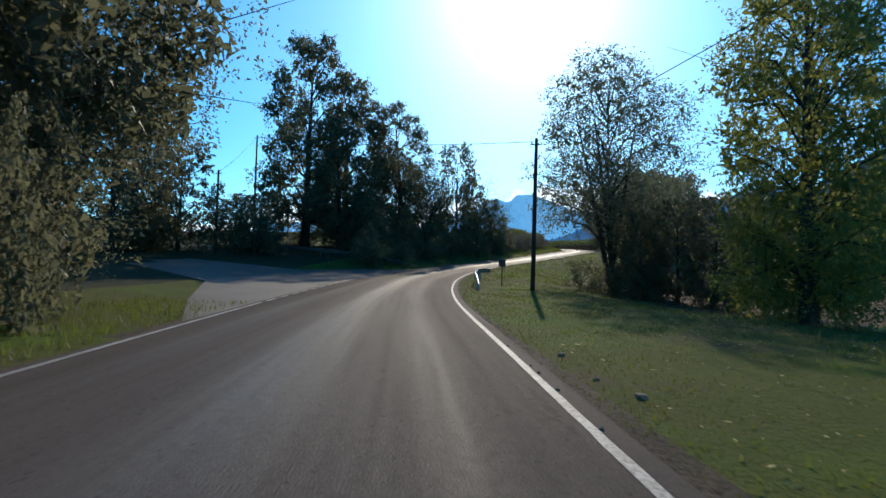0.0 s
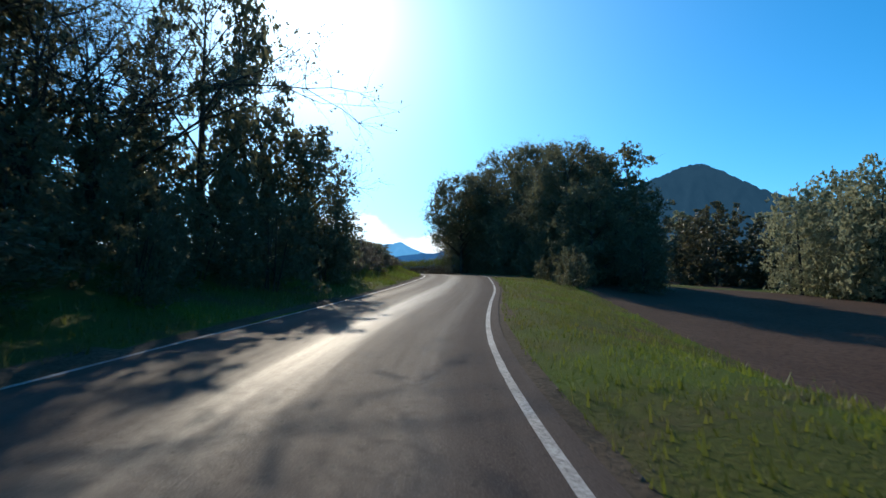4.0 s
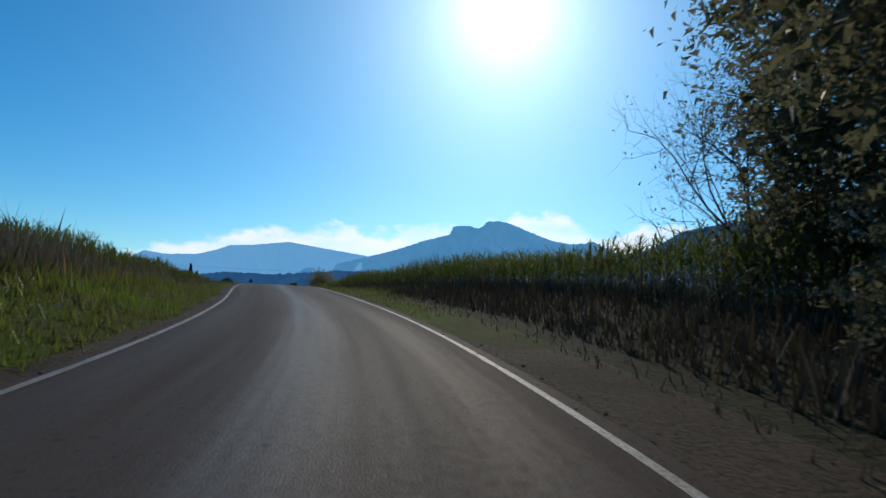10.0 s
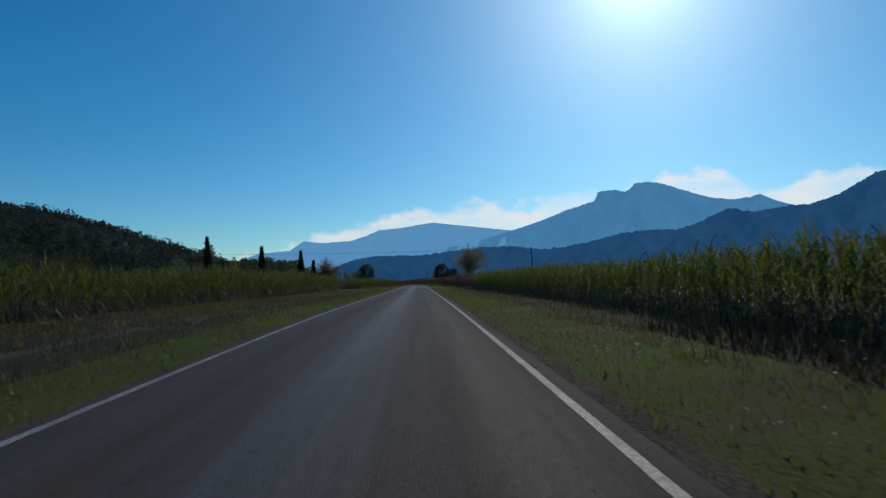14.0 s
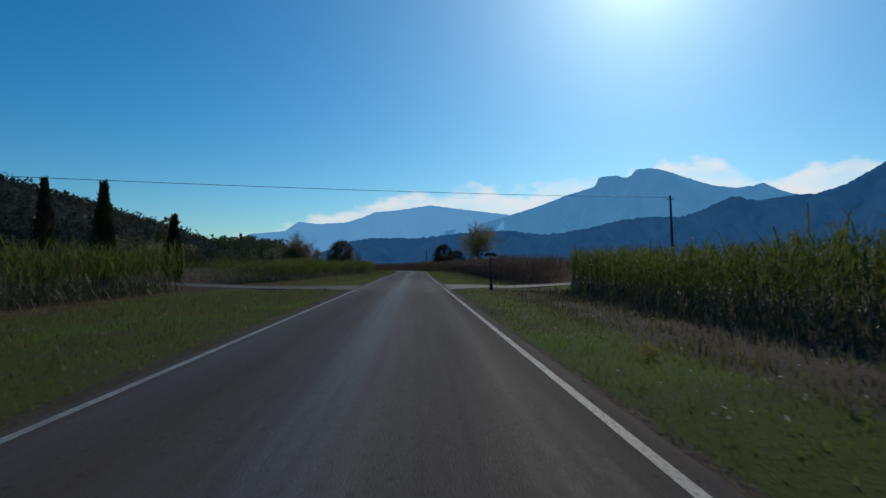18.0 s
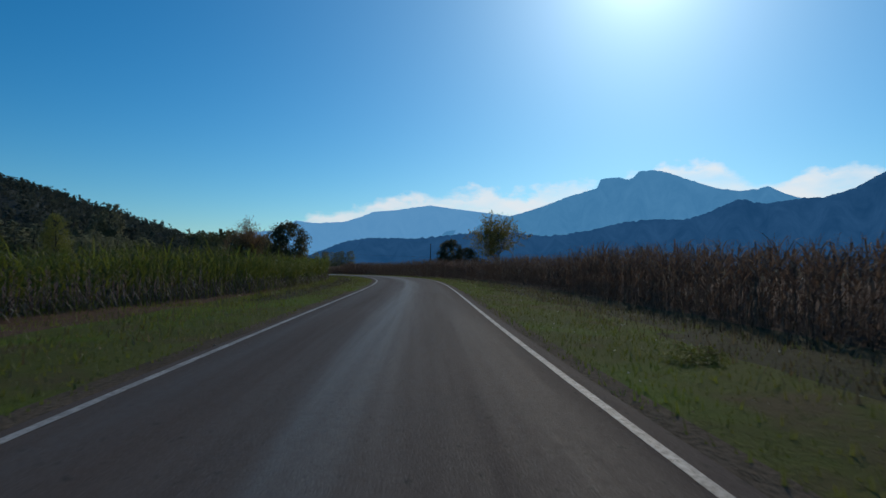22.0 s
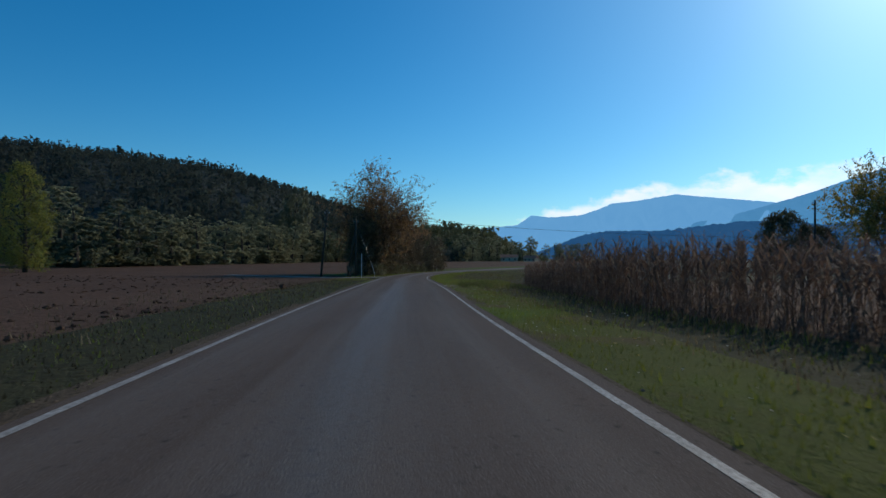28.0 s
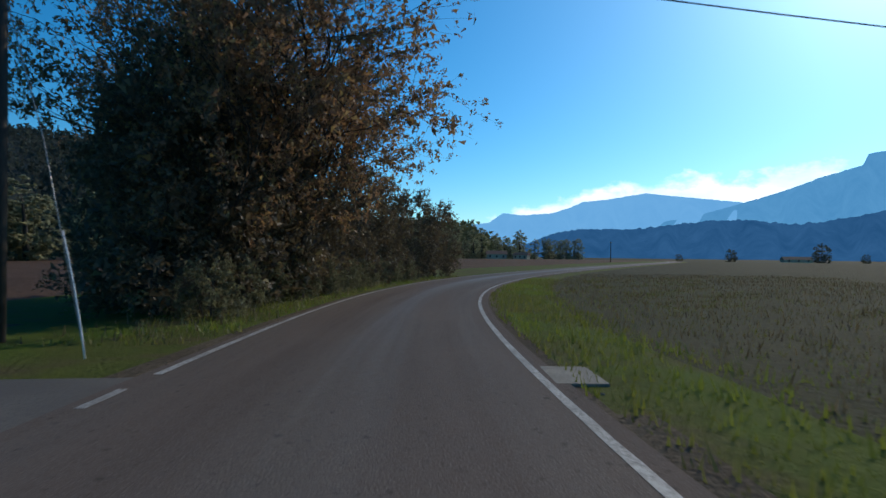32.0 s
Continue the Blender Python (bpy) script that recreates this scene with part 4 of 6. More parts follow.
def far_trees(rng, pts, tall, per):
    """Foliage tufts (n, 3, 3) of many distant trees, some spired and some round, on given points."""
    n = len(pts)
    spire = np.repeat(rng.random(n) < 0.45, per)
    base, h = np.repeat(pts, per, 0), np.repeat(tall * np.where(rng.random(n) < 0.12, 1.3, 1.0), per)
    m = n * per
    w, a = rng.random(m), rng.random(m) * 2 * math.pi
    r = h * np.where(spire, 0.22 * (1.02 - w), 0.4 * np.sqrt(np.clip(1 - (np.abs(w - 0.5) / 0.52) ** 2, 0.03, 1)))
    p = base + np.stack([np.cos(a) * r, np.sin(a) * r, h * w], -1)
    d = rng.normal(size=(m, 3))
    d /= np.linalg.norm(d, axis=1)[:, None]
    e = np.cross(d, rng.normal(size=(m, 3)))
    e /= np.linalg.norm(e, axis=1)[:, None]
    k = (h * 0.108 * (0.6 + 0.8 * rng.random(m)))[:, None]
    return np.stack([p - d * k + e * k * 0.5, p + d * k * 1.2, p - d * k * 0.5 - e * k * 0.9], 1)


def wooded_hill(name, centre, profile, distance, depth, count, label, seed, veil):
    """A hill seen from a centre, its skyline given by bearing and height, with a coat of woods."""
    rng = np.random.default_rng(seed)
    t = np.array(profile, float)
    t = t[np.argsort(t[:, 0])]
    az = np.linspace(t[0, 0], t[-1, 0], 160)
    el = np.interp(az, t[:, 0], t[:, 1])
    rows = []
    fr = np.linspace(0, 1, 12)
    bumpy = np.array([[noise.fractal(Vector((v * 0.25, w * 2.2, seed)), 1.0, 2.0, 3) for v in az] for w in fr])

    def at(a, f, extra=0.0):
        top = np.tan(np.radians(np.interp(a, t[:, 0], t[:, 1]))) * distance - 8
        r = distance - depth * (1 - f)
        return np.stack([centre.x - np.sin(np.radians(a)) * r, centre.y + np.cos(np.radians(a)) * r, centre.z - 4 + (top + 4) * (f * (2 - f)) ** 0.9 + extra], -1)

    for i, f in enumerate(fr):
        rows.append(at(az, f + 0 * az, bumpy[i] * 7 * (f < 0.99) * (f > 0.02)))
    back = at(az, 1.0 + 0 * az)
    back[:, 2] -= 40
    back[:, :2] += (back[:, :2] - np.array([centre.x, centre.y])) * 0.15
    hill = tagged(new(name, grid_mesh(name, np.stack(rows + [back], 0), M_HAZYWOOD)), label, "hill", kind="structure")
    a = t[0, 0] + (t[-1, 0] - t[0, 0]) * rng.random(count)
    f = np.concatenate([rng.random(count - count // 4) ** 1.3, 0.97 + 0.03 * rng.random(count // 4)])
    pts = at(a, f)
    woods = part("woods", flat_mesh("woods", far_trees(rng, pts - np.array([0, 0, 0.8]), 6.0 + 6.5 * rng.random(count) ** 1.4, 25), veil), hill, "close-set dark conifers and broad trees")
    woods["kind"] = "stuff"
    return hill


wooded_hill("wooded_hill", AT_P, HILL_L, 900, 420, 8500, "dark wooded hillside beyond the fields, tinted with haze", 5, M_HAZYLEAF)
wooded_hill("wooded_rise", AT_P, RISE_L, 700, 90, 1500, "low rise covered with olive-green woods", 6, M_WOODS)
# the cone hill glows too, with haze put into its colour
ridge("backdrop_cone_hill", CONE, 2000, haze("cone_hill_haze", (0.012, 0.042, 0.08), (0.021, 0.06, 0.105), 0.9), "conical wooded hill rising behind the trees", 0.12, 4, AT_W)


# ---- trees ----
def twig(rng, start, way, length, radius, depth, out, tips):
    """Grows a branch and its finer branches."""
    p, d, pts = Vector(start), Vector(way).normalized(), [Vector(start)]
    n = 4
    for i in range(n):
        d = (d + Vector(rng.normal(size=3)) * 0.16 + Vector((0, 0, 0.06))).normalized()
        p = p + d * (length / n)
        pts.append(p.copy())
    out.append(tube(pts, np.linspace(radius, radius * 0.35, n + 1), 5 if depth > 1 else 3, False))
    if depth == 0:
        tips += pts[1:]
        return
    for i in range(5 if depth > 1 else 6):
        q = pts[1 + int(rng.integers(0, n))]
        side = Vector(rng.normal(size=3))
        side = (side - d * side.dot(d)).normalized()
        twig(rng, q, d * 0.75 + side * 0.8, length * (0.5 + 0.25 * rng.random()), radius * 0.45, depth - 1, out, tips)


def tree_meshes(seed, h, radius, base, leaves, size, leaf_mat, lobes=34, shape="broad", droop=0.0, stems=1, fine=True, core=1.0):
    """Trunk with limbs, and a crown of leaves, for a tree h high. core: how closed the inside of the crown is."""
    rng = np.random.default_rng(seed)
    pieces = []
    bend = rng.normal(size=2) * 0.04 * h
    top = 0.82 * h
    r0 = 0.018 * h
    for st in range(stems):
        off = rng.normal(size=2) * (0.0 if stems == 1 else 0.12 * radius)
        lean = rng.normal(size=2) * (0.0 if stems == 1 else 0.3 * radius)
        path = [(off[0] + lean[0] * z / h + bend[0] * (z / h) ** 2, off[1] + lean[1] * z / h + bend[1] * (z / h) ** 2, z) for z in np.linspace(-0.4, top, 7)]
        pieces.append(tube(path, np.linspace(r0 * 1.3, r0 * 0.15, 7) / (1 if stems == 1 else 1.8), 8))
    cs, rs_ = [], []
    for i in range(lobes):
        w = (i + rng.random()) / lobes
        z = base + (h - base) * w
        if shape == "broad":
            rr = radius * math.sqrt(max(0.05, 1 - (abs(w - 0.4) / 0.64) ** 2.2))
        elif shape == "column":
            rr = radius * math.sin(math.pi * min(1, 0.16 + w * 0.82)) ** 0.6
        elif shape == "hedge":
            rr = radius * (1 - 0.35 * w**2)
        else:
            rr = radius * (1 - 0.6 * w)
        ang = i * 2.4 + rng.random()
        q = rr * (0.3 + 0.6 * rng.random() ** 0.5)
        c = np.array([math.cos(ang) * q + bend[0] * w, math.sin(ang) * q + bend[1] * w, z])
        cs.append(c)
        rs_.append(radius * (0.25 + 0.25 * rng.random()) * (1 - 0.4 * w))
        if fine and i % 2 == 0 and shape in ("broad", "column"):
            z0 = max(0.12 * h, min(top * 0.95, z - 0.35 * q - 0.08 * h))
            s0 = Vector((bend[0] * (z0 / h) ** 2, bend[1] * (z0 / h) ** 2, z0))
            e = Vector(c)
            mid = s0.lerp(e, 0.5) + Vector((0, 0, 0.06 * h * rng.random()))
            rb = r0 * 0.45 * (1 - 0.6 * w)
            pieces.append(tube([s0, mid, e], [rb, rb * 0.6, rb * 0.15], 5, False))
            for k in range(3):
                far = e + Vector(rng.normal(size=3)) * rs_[-1] * 0.8
                pieces.append(tube([mid.lerp(e, 0.4 + 0.2 * k), far], [rb * 0.35, rb * 0.08], 3, False))
    v, f = join(pieces)
    trunk = mesh_of("trunk", v, f, (M_BARK,), True)
    cs, rs_ = np.array(cs), np.array(rs_)
    inner = int(lobes * 60 * core)
    deep = leaves_on(rng, cs, rs_ * 0.58, inner, min(0.26, rs_.mean() * 0.19, 2.7 * size))
    crown = flat_mesh("crown", np.concatenate([sprays(rng, cs, rs_, leaves, size, droop=droop), deep]), leaf_mat)
    return trunk, crown


def open_tree(seed, h, radius, leaf_mat, leaves, size, depth=3, stems=5, spread_=0.5):
    """A tree that shows its branches, with few leaves left on the twigs."""
    rng = np.random.default_rng(seed)
    out, tips = [tube([(0, 0, -0.4), (0.05, 0, h * 0.14), (0, 0.05, h * 0.3)], [0.022 * h, 0.018 * h, 0.014 * h], 8)], []
    for i in range(stems):
        a = i * 2 * math.pi / stems + rng.random()
        up = 1.0 if i else 3.0
        twig(rng, (0, 0, h * (0.1 + 0.18 * rng.random())), (math.cos(a) * spread_, math.sin(a) * spread_, up), h * 0.62, 0.009 * h, depth, out, tips)
    v, f = join(out)
    trunk = mesh_of("trunk", v, f, (M_BARK,), True)
    t = np.array([tuple(p) for p in tips])
    c = t[rng.integers(0, len(t), leaves)] + rng.normal(size=(leaves, 3)) * 0.09
    crown = flat_mesh("crown", leaves_on(rng, c, np.full(leaves, 0.12), leaves, size), leaf_mat)
    return trunk, crown


def make_tree(name, meshes, m, label, category="tree", group="", scale=1.0):
    e = new(name)
    part("trunk", meshes[0], e)
    part("crown", meshes[1], e)
    e.matrix_world = m @ Matrix.Diagonal((scale[0], scale[0], scale[1], 1) if isinstance(scale, tuple) else (scale, scale, scale, 1))
    return tagged(e, label, category, group)


def plant(meshes, s, u, scale, label, name="tree", turn=0.0, dz=-0.15, group="", category="tree"):
    p = spot(s, u, dz)
    return make_tree(name, meshes, pose(*p, 0, 0, turn), label, category, group, scale)


BROAD = [tree_meshes(11 + i, 12, 4.3, 0.8, 8000, 0.152, M_LEAF, 48, core=0.7) for i in range(3)]
GROVE = [tree_meshes(15 + i, 12, 4.3, 0.6, 9000, 0.145, M_LEAF, 50, core=0.8) for i in range(2)]
NEAR_GROVE = [tree_meshes(115 + i, 16, 5.6, 0.9, 46000, 0.08, M_LEAF, 90, core=1.5) for i in range(2)]
OVERHANG = tree_meshes(118, 15, 5.4, 4.4, 42000, 0.08, M_LEAF, 70, core=1.5)
HIGH_CROWN = tree_meshes(119, 18, 4.3, 6.6, 24000, 0.105, M_LEAF, 40)
TALL = [tree_meshes(21 + i, 16, 4.2, 1.5, 19000, 0.108, M_LEAF, 54) for i in range(2)]
SHRUB = [tree_meshes(41 + i, 3.0, 1.7, 0.1, 3200, 0.08, M_LEAF, 24, "hedge", stems=4, core=0.5) for i in range(3)]
WEEDY = [tree_meshes(45 + i, 2.0, 1.4, 0.1, 2800, 0.05, M_DRYWEED if i else M_OLIVE, 20, "hedge", stems=5) for i in range(2)]
WEED = [tree_meshes(47 + i, 1.0, 0.8, 0.02, 1300, 0.05, M_BLADE, 14, "hedge", stems=4, core=0.3) for i in range(2)]
POPLARS = [tree_meshes(51 + i, 16, 3.7, 0.8, 27000, 0.1, M_POPLAR, 78, "column", core=0.35) for i in range(2)]
FAR_BROAD = [tree_meshes(55 + i, 11, 4.4, 0.2, 2300, 0.3, M_WOODS, 36, fine=False, core=0.3) for i in range(3)]
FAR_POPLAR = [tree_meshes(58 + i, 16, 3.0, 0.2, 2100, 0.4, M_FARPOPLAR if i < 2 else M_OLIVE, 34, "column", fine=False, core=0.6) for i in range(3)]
LONE_FAR = tree_meshes(68, 18, 4.3, 6.6, 5000, 0.26, M_OLIVE, 40)
FAR_DARK = [tree_meshes(65 + i, 11, 4.4, 0.1, 2600, 0.32, M_IVY, 36, "hedge" if i else "broad", fine=False, core=0.7) for i in range(2)]


def cypress_meshes(seed, h, radius, leaves):
    """A closed spindle of small upright needles round a short trunk."""
    rng = np.random.default_rng(seed)
    trunk = mesh_of("trunk", *tube([(0, 0, -0.4), (0, 0, h * 0.5), (0, 0, h * 0.93)], [0.16, 0.09, 0.02], 7), (M_BARK,), True)
    w, a = rng.random(leaves) ** 1.15, rng.random(leaves) * 2 * math.pi
    full = radius * np.minimum(1.0, 0.45 + 2.4 * w) * (1 - w**1.9) ** 0.85
    knob = 1 + 0.13 * np.sin(a * 3 + w * 19) + 0.1 * np.sin(a * 5 - w * 41)
    deep = rng.random(leaves) < 0.3
    r = full * knob * np.where(deep, 0.3 + 0.4 * rng.random(leaves), 0.82 + 0.24 * rng.random(leaves))
    p = np.stack([np.cos(a) * r, np.sin(a) * r, 0.15 + (h - 0.15) * w], -1)
    up = np.stack([np.cos(a) * 0.35, np.sin(a) * 0.35, 1 + 0 * a], -1) + rng.normal(size=(leaves, 3)) * 0.22
    side = np.stack([-np.sin(a), np.cos(a), 0 * a], -1) + rng.normal(size=(leaves, 3)) * 0.4
    k = (np.where(deep, 0.3, 0.15) * (0.6 + 0.8 * rng.random(leaves)))[:, None]
    return trunk, flat_mesh("crown", np.stack([p - side * k * 0.5, p + side * k * 0.5, p + up * k * 1.5], 1), M_NEEDLE)


CYPRESS = cypress_meshes(61, 8, 0.85, 6500)
RUSTY = [open_tree(71, 11.5, 4.2, M_RUST, 42000, 0.08, 3, 8, 0.42), open_tree(72, 9, 3.4, M_RUST, 24000, 0.095, 3, 7, 0.75)]
HEDGE = [tree_meshes(86 + i, 12, 4.3, 0.5, 11000, 0.13, M_HEDGE, 50, core=0.7) for i in range(2)]
GOLDEN = open_tree(73, 13, 3.5, M_GOLD, 34000, 0.13, 3, 8, 0.26)
BARE = open_tree(74, 6.5, 2.5, M_OLIVE, 900, 0.06, 3, 6, 0.7)
SPARSE = [open_tree(76 + i, 11, 3.6, M_OLIVE, 4600, 0.075, 3, 7, 0.6) for i in range(2)]
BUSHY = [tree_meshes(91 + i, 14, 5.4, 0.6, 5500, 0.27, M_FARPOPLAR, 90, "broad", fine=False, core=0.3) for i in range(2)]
UMBRELLA = tree_meshes(33, 14, 4.6, 4.4, 46000, 0.074, M_OLIVE, 66, "broad", 0.5, stems=3, core=0.15)
ORCHARD = tree_meshes(81, 8.2, 3.6, 0.2, 22000, 0.105, M_IVY, 64, "broad", 0.5)

# woods beside the side road, and the belt along the climbing bend
N = "dark leafy tree standing against the sun"
for k, (s, u, sc) in enumerate([(15.5, -13.4, 0.92), (9.5, -12.8, 0.82)]):
    plant(NEAR_GROVE[k % 2], s, u, sc, N + " by the side road", turn=k * 70, group="trees by the side road")
for k, (s, u, sc) in enumerate([(-6, -9, 1.0), (43.5, -27, (1.0, 1.04)), (48.5, -30, (0.9, 1.2)), (47, -24.3, 0.8), (40, -48, 1.4), (48, -42, 1.3), (34, -56, 1.5)]):
    plant(BROAD[k % 3], s, u, sc, N + " by the side road", turn=k * 70, group="trees by the side road")
for k, (s, u, sc) in enumerate([(58.5, -19.9, (1.32, 1.5)), (63.5, -18.5, 1.26), (57.5, -15.0, (0.95, 0.9))]):
    plant(TALL[k % 2], s, u, sc, "tall dark tree overhanging the road on a bank", turn=k * 50, group="trees on the bank")
plant(HIGH_CROWN, 67.5, -13.2, (0.98, 0.97), "tall tree on the bank with its crown held high", turn=70)
for k, (s, u, sc) in enumerate([(79.5, -11.2, (0.8, 1.2)), (85.5, -8.3, (0.62, 0.64)), (82.5, -9.4, (0.68, 0.84)), (74, -18, 1.0), (90, -8.2, (0.42, 0.42))]):
    plant(BROAD[k % 3], s, u, sc, "leafy tree on the roadside bank", turn=k * 95, group="trees on the bank")
for k, (s, u) in enumerate([(50, -19), (52, -22.5), (49, -27), (46, -36), (50, -33), (43, -43), (46, -40), (39, -53), (37, -50)]):
    plant(SHRUB[k % 3], s, u, (1.5, 1.35 + 0.25 * math.sin(k * 2.0)), "dense dark scrub below the trees", "shrub", 64 * k, category="shrub", group="scrub by the side road")
plant(SHRUB[0], 10.5, -7.4, (0.75, 1.35), "dark hedge of climbing leaves by the road", "shrub", 15, category="shrub")
plant(SHRUB[1], 13, -8.6, (0.9, 1.5), "dark hedge of climbing leaves by the road", "shrub", 75, category="shrub")
plant(OVERHANG, 20.5, -12.8, (1.15, 1.3), "tall dark tree at the mouth of the side road", turn=25)
plant(OVERHANG, 11.5, -11.6, (1.0, 1.2), "tall dark tree at the mouth of the side road", turn=115)
for k, (s, u, w, h) in enumerate([(53, -21, 0.7, 0.46), (55.5, -25.5, 0.75, 0.46), (57, -12.5, 0.6, 0.5), (61, -13.5, 0.7, 0.52), (66, -16.5, 0.75, 0.5), (71, -15.5, 0.7, 0.46), (76, -14, 0.7, 0.5), (61, -22.5, 0.8, 0.5)]):
    plant(BROAD[k % 3], s, u, (w, h), "low bushy tree filling the space below the tall ones", turn=41 * k, group="low trees on the bank")
plant(SPARSE[0], 70.5, -11.5, 0.85, "open tree with sky showing through its crown", turn=75)
plant(SPARSE[1], 74.5, -12.5, 0.95, "open tree with sky showing through its crown", turn=130)
plant(BARE, 88, -9.5, 0.95, "thin bare shrub on top of the bank", "shrub", category="shrub")
for k in range(5):
    plant(SHRUB[k % 3], 64.5 + k * 3.3, -11.6 - 0.6 * math.sin(k * 2.0), (1.4, 1.75 - 0.08 * k), "dense dark undergrowth on the roadside bank", "shrub", k * 51, category="shrub", group="undergrowth")
for k in range(17):
    s = 51 + k * 2.3
    plant(SHRUB[k % 3], s, -8.3 - 0.9 * math.sin(k * 2.1) + (0.7 if s > 72 else 0), (0.95 + 0.25 * math.sin(k * 1.3), 0.9 + 0.35 * math.sin(k * 1.9)), "dense dark undergrowth on the roadside bank", "shrub", k * 77, category="shrub", group="undergrowth")
for k in range(18):
    s = 88 + k * 3.1
    plant(WEEDY[k % 2], s, -9.2 - 0.6 * math.sin(k * 1.7), (1.3, 0.72 + 0.1 * math.sin(k * 2.7)) if s < 126 else (1.3, 0.92 + 0.1 * math.sin(k * 2.7)) if s < 142 else (1.0, 0.98), "tangle of dry weeds and brambles on the bank", "bramble", k * 61, category="shrub", group="brambles")

for k in range(20):
    plant(WEEDY[1], 92 + k * 2.5, -7.7 - 0.4 * math.sin(k * 2.3), (0.95, 0.4 + 0.07 * math.sin(k * 1.9)), "low tangle of dry grey-brown weeds on the bank", "bramble", k * 83, category="shrub", group="brambles")

# right-hand side of the climb
plant(UMBRELLA, 46, 12.4, 1.25, "tall open-crowned tree behind the utility pole", turn=200)
plant(BROAD[0], 49, 15, 0.65, "low dark tree below the tall one", turn=20)
for k, (s, u, sc) in enumerate([(45, 17, 0.62), (43, 14.4, 0.55), (40.5, 18.5, 0.62), (37, 20.5, 0.6)]):
    plant(BROAD[(k + 1) % 3], s, u, sc, "low dark tree below the tall one", turn=140 + 60 * k, group="low trees by the field")
for k, (s, u) in enumerate([(46.5, 10.4), (43.5, 11.8), (48.5, 12.6), (41, 14)]):
    plant(SHRUB[k % 3], s, u, 0.75, "shady scrub below the tall tree", "shrub", 70 * k, category="shrub", group="scrub by the field")
plant(POPLARS[0], 20.5, 14.1, (0.88, 0.95), "sunlit poplar with yellowing leaves", turn=20)
plant(POPLARS[1], 25, 17, 0.95, "sunlit poplar with yellowing leaves", turn=90)
for k, (s, u, sc) in enumerate([(106, 15, 0.55), (110, 11.8, 0.9), (114, 15.5, 1.0), (122, 16, 1.45), (130, 16, 1.4), (145, 17, 1.15)]):
    plant(GROVE[k % 2], s, u, (sc, sc * (0.88 if k < 4 else 0.98)), "broad dark tree in the roadside grove", turn=k * 83, group="roadside grove")
for k, (s, u, sc) in enumerate([(117.5, 11.2, (0.95, 0.9)), (125.5, 11.5, (1.0, 1.02)), (133, 11.8, (1.0, 1.05)), (141, 12.4, (0.86, 0.95)), (147.0, 12.9, (0.8, 0.8))]):
    plant(NEAR_GROVE[k % 2], s, u, sc, "broad dark tree at the front of the roadside grove", turn=k * 83, group="roadside grove")
plant(OVERHANG, 139.5, 7.6, (0.96, 0.94), "dark tree whose crown hangs over the road edge", turn=35, group="roadside grove")
for k, (s, u) in enumerate([(119, 18.5), (125, 19.5), (132, 18.5), (139, 17)]):
    plant(GROVE[k % 2], s, u, (1.25, 1.25), "broad dark tree at the back of the grove", turn=k * 57, group="roadside grove")
for k in range(14):
    plant(SHRUB[k % 3], 103 + k * 3, 8.6 + 0.9 * math.sin(k * 2.3), 0.9 + 0.25 * math.sin(k * 1.7), "shady shrub at the foot of the grove", "shrub", k * 47, category="shrub", group="grove undergrowth")
plant(BARE, 149.0, 10.9, (0.8, 0.95), "leafless twiggy shrub at the end of the grove", "shrub", 40, category="shrub")
for k in range(9):
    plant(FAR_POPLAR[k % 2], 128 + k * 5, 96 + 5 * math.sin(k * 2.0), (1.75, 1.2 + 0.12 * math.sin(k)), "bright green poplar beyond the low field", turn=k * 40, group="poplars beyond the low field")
for k in range(30):
    plant(FAR_DARK[k % 2], 52 + k * 3.6, 58 + 7 * math.sin(k * 1.3), (1.35, 1.15 + 0.16 * math.sin(k * 2.2)), "dark tree along the edge of the low field", turn=k * 50, group="trees round the low field")

for k, (s, u, sc) in enumerate([(120, 41.5, 0.74), (117, 45.5, 0.86), (121.5, 49, 0.9), (113.5, 43, 0.9), (112.5, 49.5, 0.95), (117, 54, 0.98), (109, 46, 0.92), (106, 51, 1.0)]):
    plant(BUSHY[k % 2], s, u, (sc * 1.0, sc * 1.2), "bright green poplar beside the low field", turn=k * 40, group="poplars beside the low field")

# the plain
for k, (s, u, sc) in enumerate([(453.5, 3.9, 0.7), (456.4, 4.2, 0.65), (456.2, 5.8, 0.9), (457.2, 4.9, 0.6), (452.0, 5.2, 0.7), (459.0, 5.4, 0.7), (354.5, 4.3, 0.6), (357.5, 5.0, 0.7), (362.0, 4.6, 0.55), (330.5, 4.2, 0.6)]):
    plant(WEED[k % 2], s, u, (sc * 0.9, sc * 0.5), "low clump of leafy weeds on the verge", "weed_clump", k * 70, dz=-0.03, category="weed", group="weed clumps")
for k, (s, u, sc) in enumerate([(306.2, -20.2, 0.7), (295.5, -20.5, 0.85), (304.1, -29.6, 1.02), (306.2, -40.6, 1.28), (372, -58, 1.0), (395, -64, 1.0)]):
    plant(CYPRESS, s, u, (0.6 + 0.4 * sc, sc), "slim dark cypress by the farm track", "cypress", k * 60, category="tree", group="cypresses")
plant(ORCHARD, 419, -8.7, (0.97, 1.0), "dark round tree trailing climbers at the field corner", turn=20)
plant(RUSTY[0], 493, -6.0, (1.0, 0.88), "half-bare autumn tree with reddish brown leaves", turn=40)
plant(RUSTY[1], 491.5, -6.8, (0.7, 0.85), "half-bare autumn tree with reddish brown leaves", turn=150)
plant(RUSTY[1], 498, -6.4, 1.0, "half-bare autumn tree with reddish brown leaves", turn=260)
